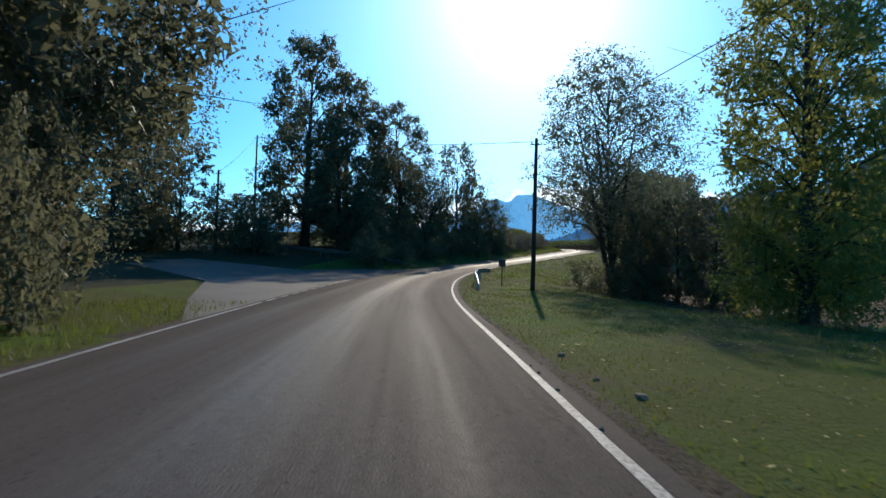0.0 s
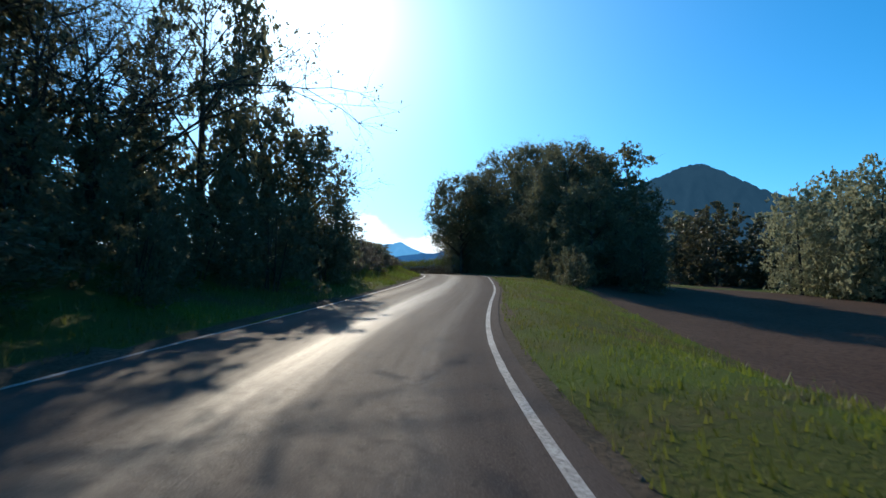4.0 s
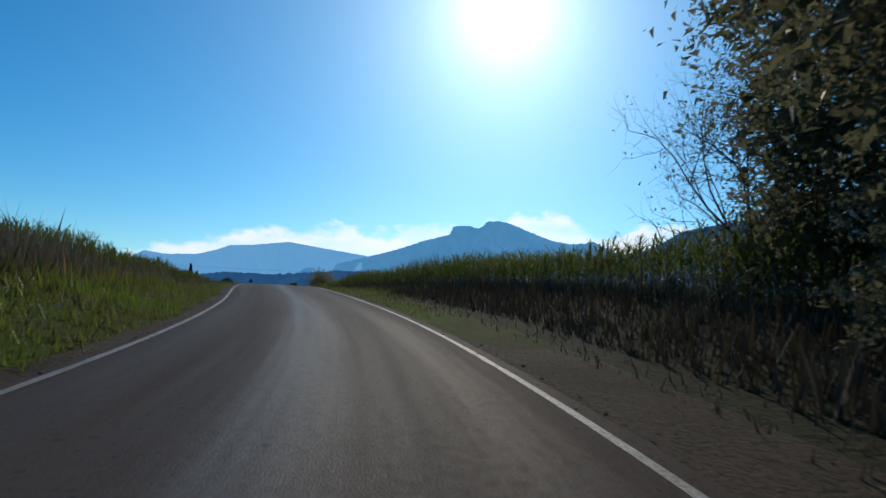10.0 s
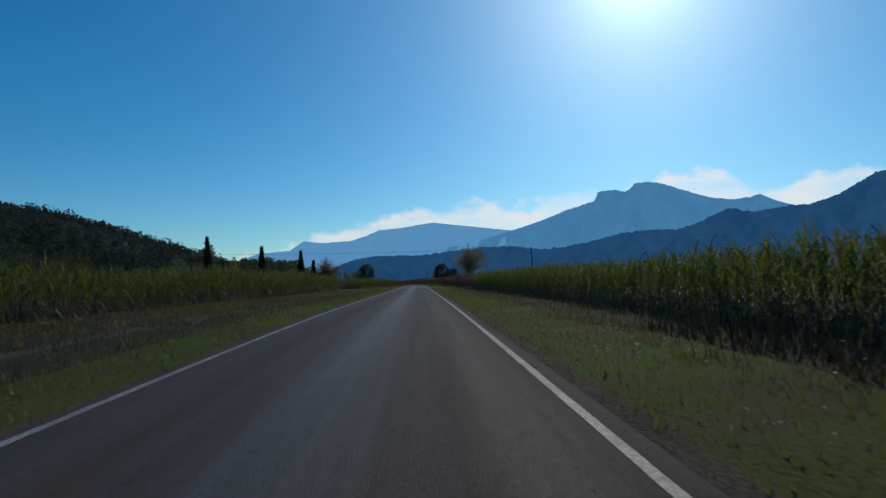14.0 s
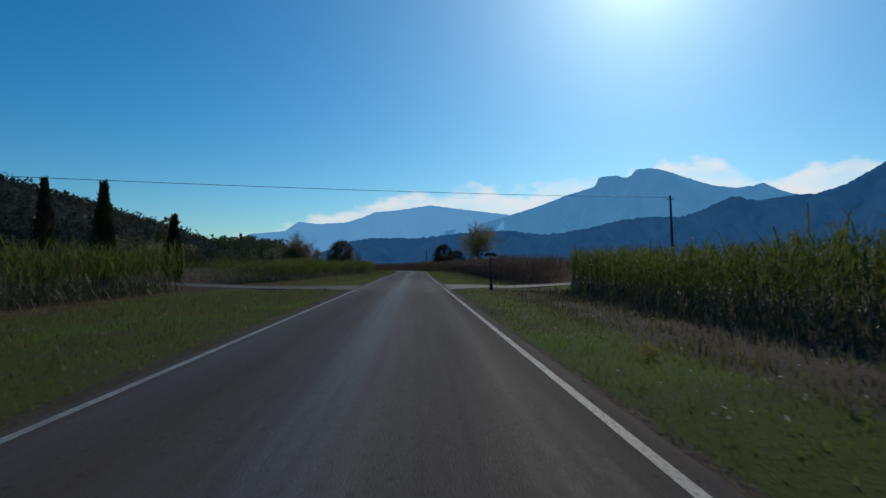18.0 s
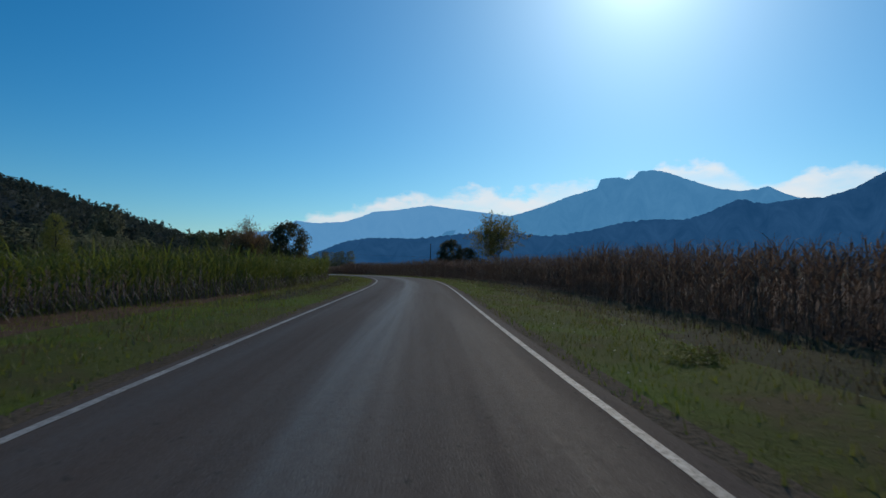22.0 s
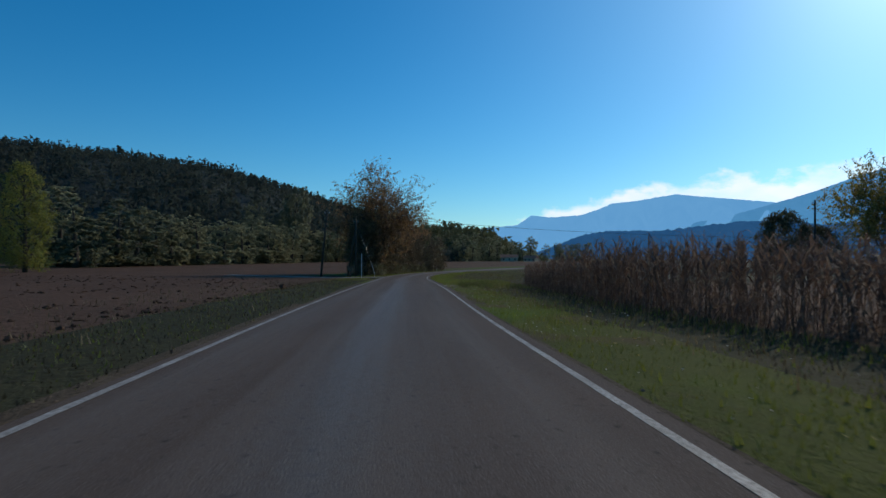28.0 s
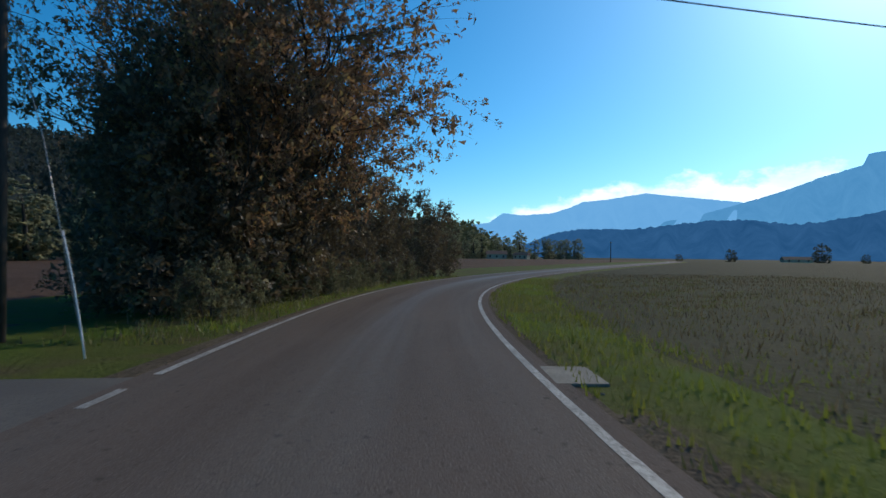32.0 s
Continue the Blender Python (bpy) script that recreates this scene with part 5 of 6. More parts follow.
for k, (s, u, sc) in enumerate([(489.6, -7.3, 0.5), (491.8, -7.8, 0.66), (494.5, -7.0, 0.62), (497.5, -6.7, 0.58), (502, -6.6, 0.55), (507, -6.8, 0.56), (512, -7.0, 0.56), (517, -6.8, 0.54), (522, -6.6, 0.5)]):
    plant(HEDGE[k % 2], s, u, sc, "dense dark hedge tree along the road", turn=k * 66, group="roadside hedge")
for k in range(11):
    plant(SHRUB[k % 3], 488.4 + k * 2.3, -5.3 - 0.3 * math.sin(k), 0.5, "shady scrub at the foot of the hedge", "shrub", k * 53, category="shrub", group="hedge scrub")
make_tree("tree", GOLDEN, pose(93, 544, 9.8, 0, 0, 30), "tall thinning tree with yellow leaves in the field", scale=1.3)
make_tree("tree", ORCHARD, pose(74, 538, 9.8, 0, 0, 80), "dark round tree in the field", scale=(1.55, 1.5))
make_tree("tree", ORCHARD, pose(81, 543, 9.8, 0, 0, 200), "dark round tree in the field", scale=1.15)
for k, (x, y, sc) in enumerate([(51, 751, 0.42), (73, 748, 0.62), (107, 741, 0.85), (140, 790, 0.5)]):
    make_tree("tree", FAR_DARK[0], pose(x, y, 9.0, 0, 0, k * 50), "small dark tree far out in the meadow", "tree", "trees in the meadow", (sc, sc))

# poplar woods at the foot of the hill
make_tree("poplar", POPLARS[0], pose(-26, 450, 10, 0, 0, 20), "tall poplar at the edge of the ploughed field", "tree", scale=0.85)
rng = np.random.default_rng(17)
for k in range(64):
    w = (k // 2) / 32
    x = -58 - 46 * w - 9 * (k % 2) + 5 * rng.random()
    y = 478 + 190 * w + 4 * rng.random()
    if 0.3 < w < 0.36:
        continue
    sc = 0.66 + 0.36 * rng.random()
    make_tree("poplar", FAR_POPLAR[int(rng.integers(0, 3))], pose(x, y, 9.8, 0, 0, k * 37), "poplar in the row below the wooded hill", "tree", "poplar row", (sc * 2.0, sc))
for k in range(70):
    w = k / 70
    x = -150 + 130 * w + 16 * rng.random()
    y = 330 + 640 * w + 30 * rng.random()
    sc = 0.8 + 0.4 * rng.random()
    stock = FAR_BROAD if w < 0.55 else FAR_POPLAR
    make_tree("tree", stock[int(rng.integers(0, 2))], pose(x - 40 * (w < 0.4), y, 9.8, 0, 0, k * 37), "tree at the foot of the wooded hill", "tree", "woods below the hill", (sc * (1.0 if w < 0.55 else 1.5), sc * (1.1 if w < 0.55 else 0.95)))
for k in range(15):
    make_tree("tree", FAR_BROAD[k % 3], pose(-62 - 20 * rng.random() - 0.12 * (k * 10), 300 + 10 * k + 6 * rng.random(), 9.8, 0, 0, k * 71), "olive-green tree at the far side of the maize", "tree", "trees beyond the maize", (1.3, 1.2 + 0.4 * rng.random()))
for k, (x, y, w, h) in enumerate([(-97, 612, 1.5, 1.75), (-106, 622, 1.6, 1.6), (-112, 605, 1.4, 1.35)]):
    make_tree("tree", LONE_FAR, pose(x, y, 9.8, 0, 0, 50 * k), "tall open-crowned tree rising over the field woods", "tree", "tall trees below the hill", (w, h))


# ---- fields ----
def leaf_strip(quads, d, z, length, lift, drop, width, segs):
    """One maize leaf leaving the stalk at height z."""
    side = np.array([-d[1], d[0], 0])
    prev = None
    for k in range(segs + 1):
        q = k / segs
        p = d * length * (q * 0.55 + 0.25 * q * q) + np.array([0, 0, z + length * (lift * q - drop * q * q)])
        hw = width * 0.5 * (1 - q) ** 0.6 + 0.003
        cur = (p - side * hw, p + side * hw)
        if prev is not None:
            quads.append([prev[0], prev[1], cur[1], cur[0]])
        prev = cur


def maize_plant(rng, h, leaves, segs, width=0.046):
    """Quads of the green stalk, tassel and upper leaves, and of the withered leaves low on the stalk."""
    green, dry = [], []
    w = 0.013
    for a in (0, math.pi / 2):
        c, s = math.cos(a) * w, math.sin(a) * w
        green.append([(-c, -s, -0.1), (c, s, -0.1), (c * 0.4, s * 0.4, h), (-c * 0.4, -s * 0.4, h)])
    for i in range(leaves):
        q = (i + 0.5) / leaves
        a = i * math.pi + rng.normal() * 0.7
        d = np.array([math.cos(a), math.sin(a), 0])
        if q < 0.3 + 0.2 * rng.random():
            leaf_strip(dry, d, h * (0.08 + 0.9 * q), 0.45 + 0.3 * rng.random(), 0.5 + 0.4 * rng.random(), 1.1 + 0.6 * rng.random(), width * 0.8, segs)
        else:
            leaf_strip(green, d, h * (0.08 + 0.84 * q), 0.5 + 0.35 * rng.random(), 1.1 + 0.4 * rng.random(), 0.5 + 0.75 * rng.random(), width, segs)
    for i in range(4):
        a = i * 1.57 + rng.random()
        x, y, t = math.cos(a) * 0.1 * rng.random(), math.sin(a) * 0.1 * rng.random(), h + 0.1 + 0.12 * rng.random()
        green.append([(0, 0, h - 0.03), (0.006, 0, h - 0.03), (x, y, t), (x - 0.005, y, t)])
    return np.array(green, np.float32), np.array(dry, np.float32)


def field(name, front, height, mat, label, seed, side, near_rows=3, depth=15.0, after=None, before=None, taper=None):
    """A stand of maize whose front runs along (s, u) points; it stretches away from the road."""
    rng = np.random.default_rng(seed)
    fine = [maize_plant(rng, height * (0.9 + 0.15 * rng.random()), 12, 3) for _ in range(9)]
    rough_ = [maize_plant(rng, height, 9, 2, 0.06) for _ in range(6)]
    t = np.array(front, float)
    pieces, withered = [], []

    def sow(row_u, protos, step):
        q = np.arange(t[0, 0], t[-1, 0], step)
        q = q + rng.normal(size=len(q)) * step * 0.3
        u = np.interp(q, t[:, 0], t[:, 1]) + side * row_u + rng.normal(size=len(q)) * 0.06
        if after:  # starts beyond a slanting track
            ok = q > after[0] + after[1] * (np.abs(u) - after[2])
            q, u = q[ok], u[ok]
        if before:
            ok = q < before[0] + before[1] * (np.abs(u) - before[2])
            q, u = q[ok], u[ok]
        p = line(q, u, rise(q, u))
        kind = rng.integers(0, len(protos), len(q))
        for k, proto in enumerate(protos):
            at_, here = p[kind == k], q[kind == k]
            if not len(at_):
                continue
            a = rng.random(len(at_)) * 2 * math.pi
            sc = 0.78 + 0.3 * rng.random(len(at_))
            sc *= 1 + 0.08 * np.sin(at_[:, 1] * 0.21)
            if taper:  # growth changes towards the far end
                sc *= np.interp(here, taper[:2], (1.0, taper[2]))
            c, s_ = np.cos(a)[:, None, None], np.sin(a)[:, None, None]
            lx, ly = (rng.normal(size=(2, len(at_))) * 0.07)[:, :, None, None]
            for leaf_set, store in zip(proto, (pieces, withered)):
                x = (leaf_set[None, :, :, 0] * c - leaf_set[None, :, :, 1] * s_) + at_[:, 0, None, None] + lx * leaf_set[None, :, :, 2]
                y = (leaf_set[None, :, :, 0] * s_ + leaf_set[None, :, :, 1] * c) + at_[:, 1, None, None] + ly * leaf_set[None, :, :, 2]
                z = leaf_set[None, :, :, 2] * sc[:, None, None] + at_[:, 2, None, None]
                store.append(np.stack([x, y, z], -1).reshape(-1, 4, 3))

    for r in range(near_rows):
        sow(r * 0.72, fine if r < 2 else rough_, 0.24 if r < 2 else 0.3)
    d = near_rows * 0.72
    gap = 1.0
    while d < depth:
        sow(d, rough_, 0.6 + d * 0.035)
        d += gap
        gap *= 1.28
    stand_ = tagged(new(name, flat_mesh(name, np.concatenate(pieces), mat)), label, "crop", kind="stuff")
    lower = part("withered_leaves", flat_mesh("withered_leaves", np.concatenate(withered), M_DRYMAIZE if mat is M_DRYMAIZE else M_WITHERED), stand_, "withered grey-brown leaves low on the stalks")
    lower["kind"] = "stuff"
    return stand_


field("maize_field", [(122, -11.5), (150, -11.5), (168, -11.8), (200, -12.2), (260, -13), (291, -13.5)], 1.95, M_MAIZE, "stand of ripening green maize", 1, -1, near_rows=4, depth=48, taper=(222, 260, 1.24))
field("maize_field", [(146, 8.8), (165, 8.6), (185, 8.2), (205, 7.6), (250, 8.6), (270, 8.6), (286, 9.2), (293, 10.2), (299, 15)], 1.85, M_MAIZE, "stand of ripening green maize", 2, 1, depth=48, near_rows=7, taper=(225, 262, 1.2), before=(291.5, 0.68, 7.0))
field("maize_field", [(304, -13.5), (312, -11.2), (339, -10.5), (352, -8.6), (386, -7.7), (400, -7.1), (414, -7.4)], 2.0, M_MAIZE, "stand of green maize drying at the base", 3, -1, near_rows=4, after=(300.2, 0.75, 12.0))
field("dry_maize_field", [(300.5, 11), (304, 9.7), (309, 9.2), (322, 8.9), (336, 9.3), (352, 9.3), (366, 10.2), (400, 9.8), (412, 10.2), (425, 9), (438, 8.0), (450, 8.6), (459, 9.2), (465, 10)], 2.3, M_DRYMAIZE, "stand of dry brown maize", 4, 1, near_rows=5, depth=20, after=(299.6, 0.7, 7.0), taper=(436, 456, 0.7))


# ---- grass ----
def blades(name, patches, mat, label, seed, width=0.015):
    """Patches of (s0, s1, u0, u1, blades a square metre, low, high)."""
    rng = np.random.default_rng(seed)
    out = []
    for s0, s1, u0, u1, dense, low, high in patches:
        n = int(abs((s1 - s0) * (u1 - u0)) * dense * 1.2)
        s = s0 + (s1 - s0) * rng.random(n)
        u = u0 + (u1 - u0) * rng.random(n)
        tuft = 0.6 * np.sin(s * 1.9 + u * 1.1 + 1.5 * np.sin(s * 0.31)) * np.sin(u * 2.7 - s * 0.7) + 0.5 * rng.normal(size=n)
        keep = tuft > -0.7
        ragged = 0.3 + 0.14 * np.abs(np.sin(s * 1.3) * np.sin(s * 0.37 + 1)) + 0.05 * rng.random(n)
        edge_l, edge_r = -smooth(EDGE_L, s) - ragged - 0.06, smooth(EDGE_R, s) + ragged
        keep &= (u < edge_l) | (u > edge_r)
        s, u, tuft = s[keep], u[keep], tuft[keep]
        n = len(s)
        p = line(s, u, rise(s, u) - 0.03)
        h = (low + (high - low) * rng.random(n) ** 2.6) * (0.62 + 0.3 * np.clip(tuft, 0, 1)) * np.where(rng.random(n) < 0.03, 1.6, 1.0)
        a = rng.random(n) * 2 * math.pi
        lean = (0.15 + 0.45 * rng.random(n)) * h
        w = width * (0.5 + 0.8 * rng.random(n)) * (0.8 + 2 * h)
        d = np.stack([np.cos(a), np.sin(a), 0 * a], -1)
        e = np.stack([-np.sin(a), np.cos(a), 0 * a], -1)
        tip = p + d * lean[:, None] + np.stack([0 * h, 0 * h, h], -1)
        out.append(np.stack([p - e * w[:, None], p + e * w[:, None], tip], 1))
    return tagged(new(name, flat_mesh(name, np.concatenate(out), mat)), label, "grass", kind="stuff")


blades("verge_grass", [
    (-4, 20, 1.6, 6.5, 260, 0.03, 0.13), (20, 44, 1.6, 6.5, 200, 0.03, 0.15), (-4, 44, 6.5, 13, 60, 0.05, 0.2), (44, 108, 1.4, 5, 110, 0.06, 0.24), (44, 108, 5, 9, 50, 0.1, 0.35),
    (4, 20, -9, -4.9, 80, 0.06, 0.3), (50, 92, -7.5, -4.6, 60, 0.1, 0.4), (90, 165, -6.4, -3.8, 150, 0.08, 0.4), (92, 165, -9.5, -6.2, 110, 0.2, 0.75),
    (152, 180, 2.0, 3.6, 110, 0.05, 0.25), (160, 180, 3.6, 5, 70, 0.08, 0.3), (168, 185, 5, 9, 60, 0.1, 0.5), (165, 288, -5.6, -3.2, 120, 0.04, 0.2), (165, 247, -7.2, -5.6, 50, 0.04, 0.16), (165, 247, -13, -8.2, 40, 0.06, 0.24), (247, 290, -13, -5.6, 85, 0.04, 0.22),
    (180, 288, 1.9, 5, 110, 0.04, 0.22), (180, 288, 5, 9, 26, 0.06, 0.26), (297, 414, -5.4, -3.1, 105, 0.04, 0.2), (297, 414, -6.4, -5.4, 40, 0.04, 0.18), (299, 345, -12, -5.4, 60, 0.05, 0.25), (345, 414, -8, -6.4, 45, 0.1, 0.35),
    (299, 456, 2.1, 5, 110, 0.04, 0.22), (299, 456, 5, 7.8, 34, 0.06, 0.24), (404, 466, 7.8, 9, 40, 0.08, 0.3), (414, 466, -7.5, -3, 30, 0.04, 0.18), (466, 477, -7.5, -3, 80, 0.04, 0.18), (456, 474, 1.8, 9, 90, 0.08, 0.32), (474, 520, 1.4, 4.2, 95, 0.08, 0.32), (474, 530, 4.2, 14, 34, 0.05, 0.2), (474, 540, 14, 26, 9, 0.06, 0.22), (484, 520, -6.2, -3.5, 70, 0.08, 0.32),
], M_BLADE, "rough green roadside grass", 7, 0.017)
blades("dry_grass", [
    (0, 60, 8, 16, 10, 0.1, 0.4), (96, 165, -12, -7, 34, 0.5, 1.35), (165, 290, -12, -4.5, 9, 0.15, 0.5), (150, 290, 4, 9, 12, 0.15, 0.55),
    (300, 412, -9, -4.5, 9, 0.15, 0.4), (300, 456, 4.5, 8.5, 12, 0.15, 0.5), (414, 474, -12, -5, 10, 0.08, 0.3), (456, 540, 4, 26, 16, 0.1, 0.42), (484, 520, -7, -3.6, 14, 0.1, 0.4),
], M_DRYGRASS, "dry pale weeds among the grass", 8, 0.014)
blades("withered_weeds", [
    (138, 168, 4.4, 9.4, 70, 0.2, 0.95), (134, 168, 3.3, 4.6, 30, 0.05, 0.35), (300, 456, 7.0, 9.6, 14, 0.1, 0.45), (168, 204, 5.2, 8.8, 60, 0.2, 0.85), (204, 290, 6.5, 9, 22, 0.15, 0.6), (412, 470, -7.6, -3.4, 60, 0.04, 0.2), (476, 545, 5, 24, 12, 0.05, 0.26), (165, 247, -12, -5.2, 36, 0.04, 0.22), (180, 290, 4.6, 8.8, 34, 0.04, 0.24), (300, 456, 5, 8, 30, 0.04, 0.22), (345, 414, -8, -5.2, 34, 0.04, 0.22),
], M_BROWNWEED, "withered brown weeds on the bank and field edge", 9, 0.016)
blades("tall_dry_stalks", [(98, 128, -10.6, -7.9, 40, 0.9, 2.0), (128, 158, -10.8, -7.9, 80, 1.1, 1.9), (150, 176, -9.8, -7.4, 50, 0.6, 1.3)], M_DRYWEED, "tall grey-brown dry stalks on the crest of the bank", 14, 0.006)
rng = np.random.default_rng(12)
n = 3900
fs = np.concatenate([2 + 42 * rng.random(2400), 100 + 40 * rng.random(300), 150 + 140 * rng.random(700), 405 + 65 * rng.random(500)])
fu_ = np.concatenate([2.4 + 9 * rng.random(2400) ** 1.2, 2.5 + 4.5 * rng.random(300), 2.4 + 6 * rng.random(700), 3 + 5 * rng.random(500)])
fp = line(fs, fu_, rise(fs, fu_) + 0.05 + 0.05 * rng.random(n))
fw = np.where(np.arange(n) < 2400, 0.023, np.where(np.arange(n) < 2700, 0.03, 0.019))[:, None]
fw = fw * np.array([0.8, 0.8, 0.3])
fa, fb = rng.normal(size=(n, 3)) * fw, rng.normal(size=(n, 3)) * fw
tagged(new("fallen_leaves", flat_mesh("fallen_leaves", np.stack([fp - fa, fp + fb, fp + fa, fp - fb], 1), M_FALLEN)), "scattered pale fallen leaves on the grass", "leaves", kind="stuff")

# pale seed heads in the verges
n = 5200
hs = np.concatenate([rng.uniform(182, 286, n // 2), rng.uniform(300, 452, n - n // 2)])
hu = 2.5 + 4.2 * rng.random(n) ** 1.4
bunch = np.sin(hs * 0.9) * np.sin(hs * 0.23 + hu) + 0.5 * rng.normal(size=n) > 0.1
hs, hu = hs[bunch], hu[bunch]
n = len(hs)
hp = line(hs, hu, rise(hs, hu) + 0.06 + 0.2 * rng.random(n) ** 1.5)
ha, hb = rng.normal(size=(n, 3)) * 0.009, rng.normal(size=(n, 3)) * 0.009
tagged(new("seed_heads", flat_mesh("seed_heads", np.stack([hp - ha, hp + hb, hp + ha, hp - hb], 1), M_SEED)), "tiny pale seed heads scattered in the verge grass", "grass", kind="stuff")

# clods of the ploughed field
n = 2200
cs_ = 412 + 66 * rng.random(n)
cu = -7.2 - 48 * rng.random(n) ** 1.6
cp = line(cs_, cu, rise(cs_, cu) - 0.02)
tagged(new("soil_clods", flat_mesh("soil_clods", clumps(rng, cp, 0.05 + 0.11 * rng.random(n) ** 2, 0.03 + 0.09 * rng.random(n) ** 2), M_SOIL)), "turned clods and stubble of the ploughed field", "soil", kind="stuff")


# ---- roadside things ----
def stand(name, s, u, label, category, turn=0.0, dz=0.0, group=""):
    e = new(name)
    e.matrix_world = pose(*spot(s, u, dz), 0, 0, heading(s) + turn)
    return tagged(e, label, category, group)


def utility_pole(s, u, h, label, lean=(0.0, 0.0), arm=True, turn=0.0):
    e = stand("utility_pole", s, u, label, "pole", turn, group="utility poles")
    part("shaft", mesh_of("shaft", *tube([(0, 0, -0.5), (lean[0] * 0.5, lean[1] * 0.5, h / 2), (*lean, h)], [0.13, 0.115, 0.085], 10), (M_WOOD,), True), e)
    part("cap", mesh_of("cap", *tube([(*lean, h), (*lean, h + 0.04)], [0.095, 0.06], 10), (M_STEEL,)), e, "weathered metal cap")
    if arm:
        bracket = part("bracket", mesh_of("bracket", *join([box(lean[0] - 0.3, lean[0] + 0.3, lean[1] - 0.03, lean[1] + 0.03, h - 0.34, h - 0.28)]), (M_STEEL,)), e, "short steel bracket")
        for x in (-0.27, 0.27):
            part("insulator", mesh_of("insulator", *tube([(lean[0] + x, lean[1], h - 0.28), (lean[0] + x, lean[1], h - 0.22), (lean[0] + x, lean[1], h - 0.15)], [0.02, 0.045, 0.025], 8), (M_WHITE,), True), bracket, "pale insulator")
    return e.matrix_world @ Vector((*lean, h - 0.15))


def cable(a, b, sag, label="black overhead cable between poles"):
    pts = [Vector(a).lerp(Vector(b), t) - Vector((0, 0, sag * 4 * t * (1 - t))) for t in np.linspace(0, 1, 25)]
    tagged(new("overhead_cable", mesh_of("overhead_cable", *tube(pts, [0.016] * 25, 5), (M_WIRE,), True)), label, "cable", group="overhead cables")


a1 = utility_pole(32.2, 6.1, 8.4, "tarred wooden utility pole on the grass verge", (0.1, 0.0))
a2 = utility_pole(58.5, -26.8, 12.4, "wooden utility pole among the trees")
a3 = utility_pole(48.6, -22, 7.5, "wooden utility pole among the trees")
a0 = utility_pole(-34, 13, 8.5, "tarred wooden utility pole on the grass verge")
cable(a1, a2, 0.5)
cable(a1, a0, 0.7)
cable(a2, a3, 0.3)
b1 = utility_pole(306.9, 23.2, 7.5, "leaning wooden pole behind the maize", (-0.25, 0.0))
b2 = utility_pole(281, -34, 6.0, "wooden pole beside the farm track")
cable(b1, b2, 0.3)
utility_pole(360, 70, 7.8, "wooden pole out in the field")
utility_pole(476.5, 41, 8.2, "wooden pole out in the field")
utility_pole(650, -14, 6.0, "wooden pole beside the far bend")
c1 = utility_pole(484, -11.3, 7.7, "dark wooden pole leaning at the farmyard entry", (0.7, 0.0))
c2 = utility_pole(484.6, -7.3, 6.7, "stout wooden pole beside the hedge", (-0.05, 0.0))
c3 = utility_pole(510, -110, 6.8, "wooden pole out in the ploughed field")
c4 = utility_pole(520, 90, 7.4, "wooden pole out in the meadow")
cable(c1, c3, 0.9)
cable(c1, c4, 2.4)
cable(c1 + Vector((0, 0, -2.3)), c2, 0.08)
strut = new("pole_strut", mesh_of("pole_strut", *tube([spot(486, -8.6, -0.2), Vector(spot(484.8, -7.5)) + Vector((0, 0, 5.2))], [0.09, 0.075], 9), (M_WOOD,), True))
tagged(strut, "slanting wooden strut propping the stout pole", "pole")
foot = Vector(spot(482.8, -4.7))
guy = [Vector(c2) + Vector((0, 0, -0.4)), Vector(c2).lerp(foot, 0.5) + Vector((0.1, 0, -0.05)), foot]
guy_wire = tagged(new("guy_wire", mesh_of("guy_wire", *tube(guy, [0.009, 0.009, 0.009], 5), (M_STEEL,), True)), "steel guy wire with a white sleeve slanting down to the verge", "cable")
sleeve = [foot.lerp(guy[1], w) + Vector((0.05 * math.sin(w * 4.2), 0, 0)) for w in (0.0, 0.1, 0.2, 0.32, 0.44, 0.56)]
part("sleeve", mesh_of("sleeve", *tube(sleeve, [0.012] * 6, 7), (M_WHITE,), True), guy_wire, "white plastic sleeve")
for k, (s, u) in enumerate([(446, -62), (450, -55), (441, -70)]):
    e = stand("marker_post", s, u, "slim pale post standing in the ploughed field", "post", group="field posts")
    part("shaft", mesh_of("shaft", *tube([(0, 0, -0.3), (0, 0, 4.6)], [0.05, 0.04], 7), (M_STEEL if k == 1 else M_WOOD,), True), e)


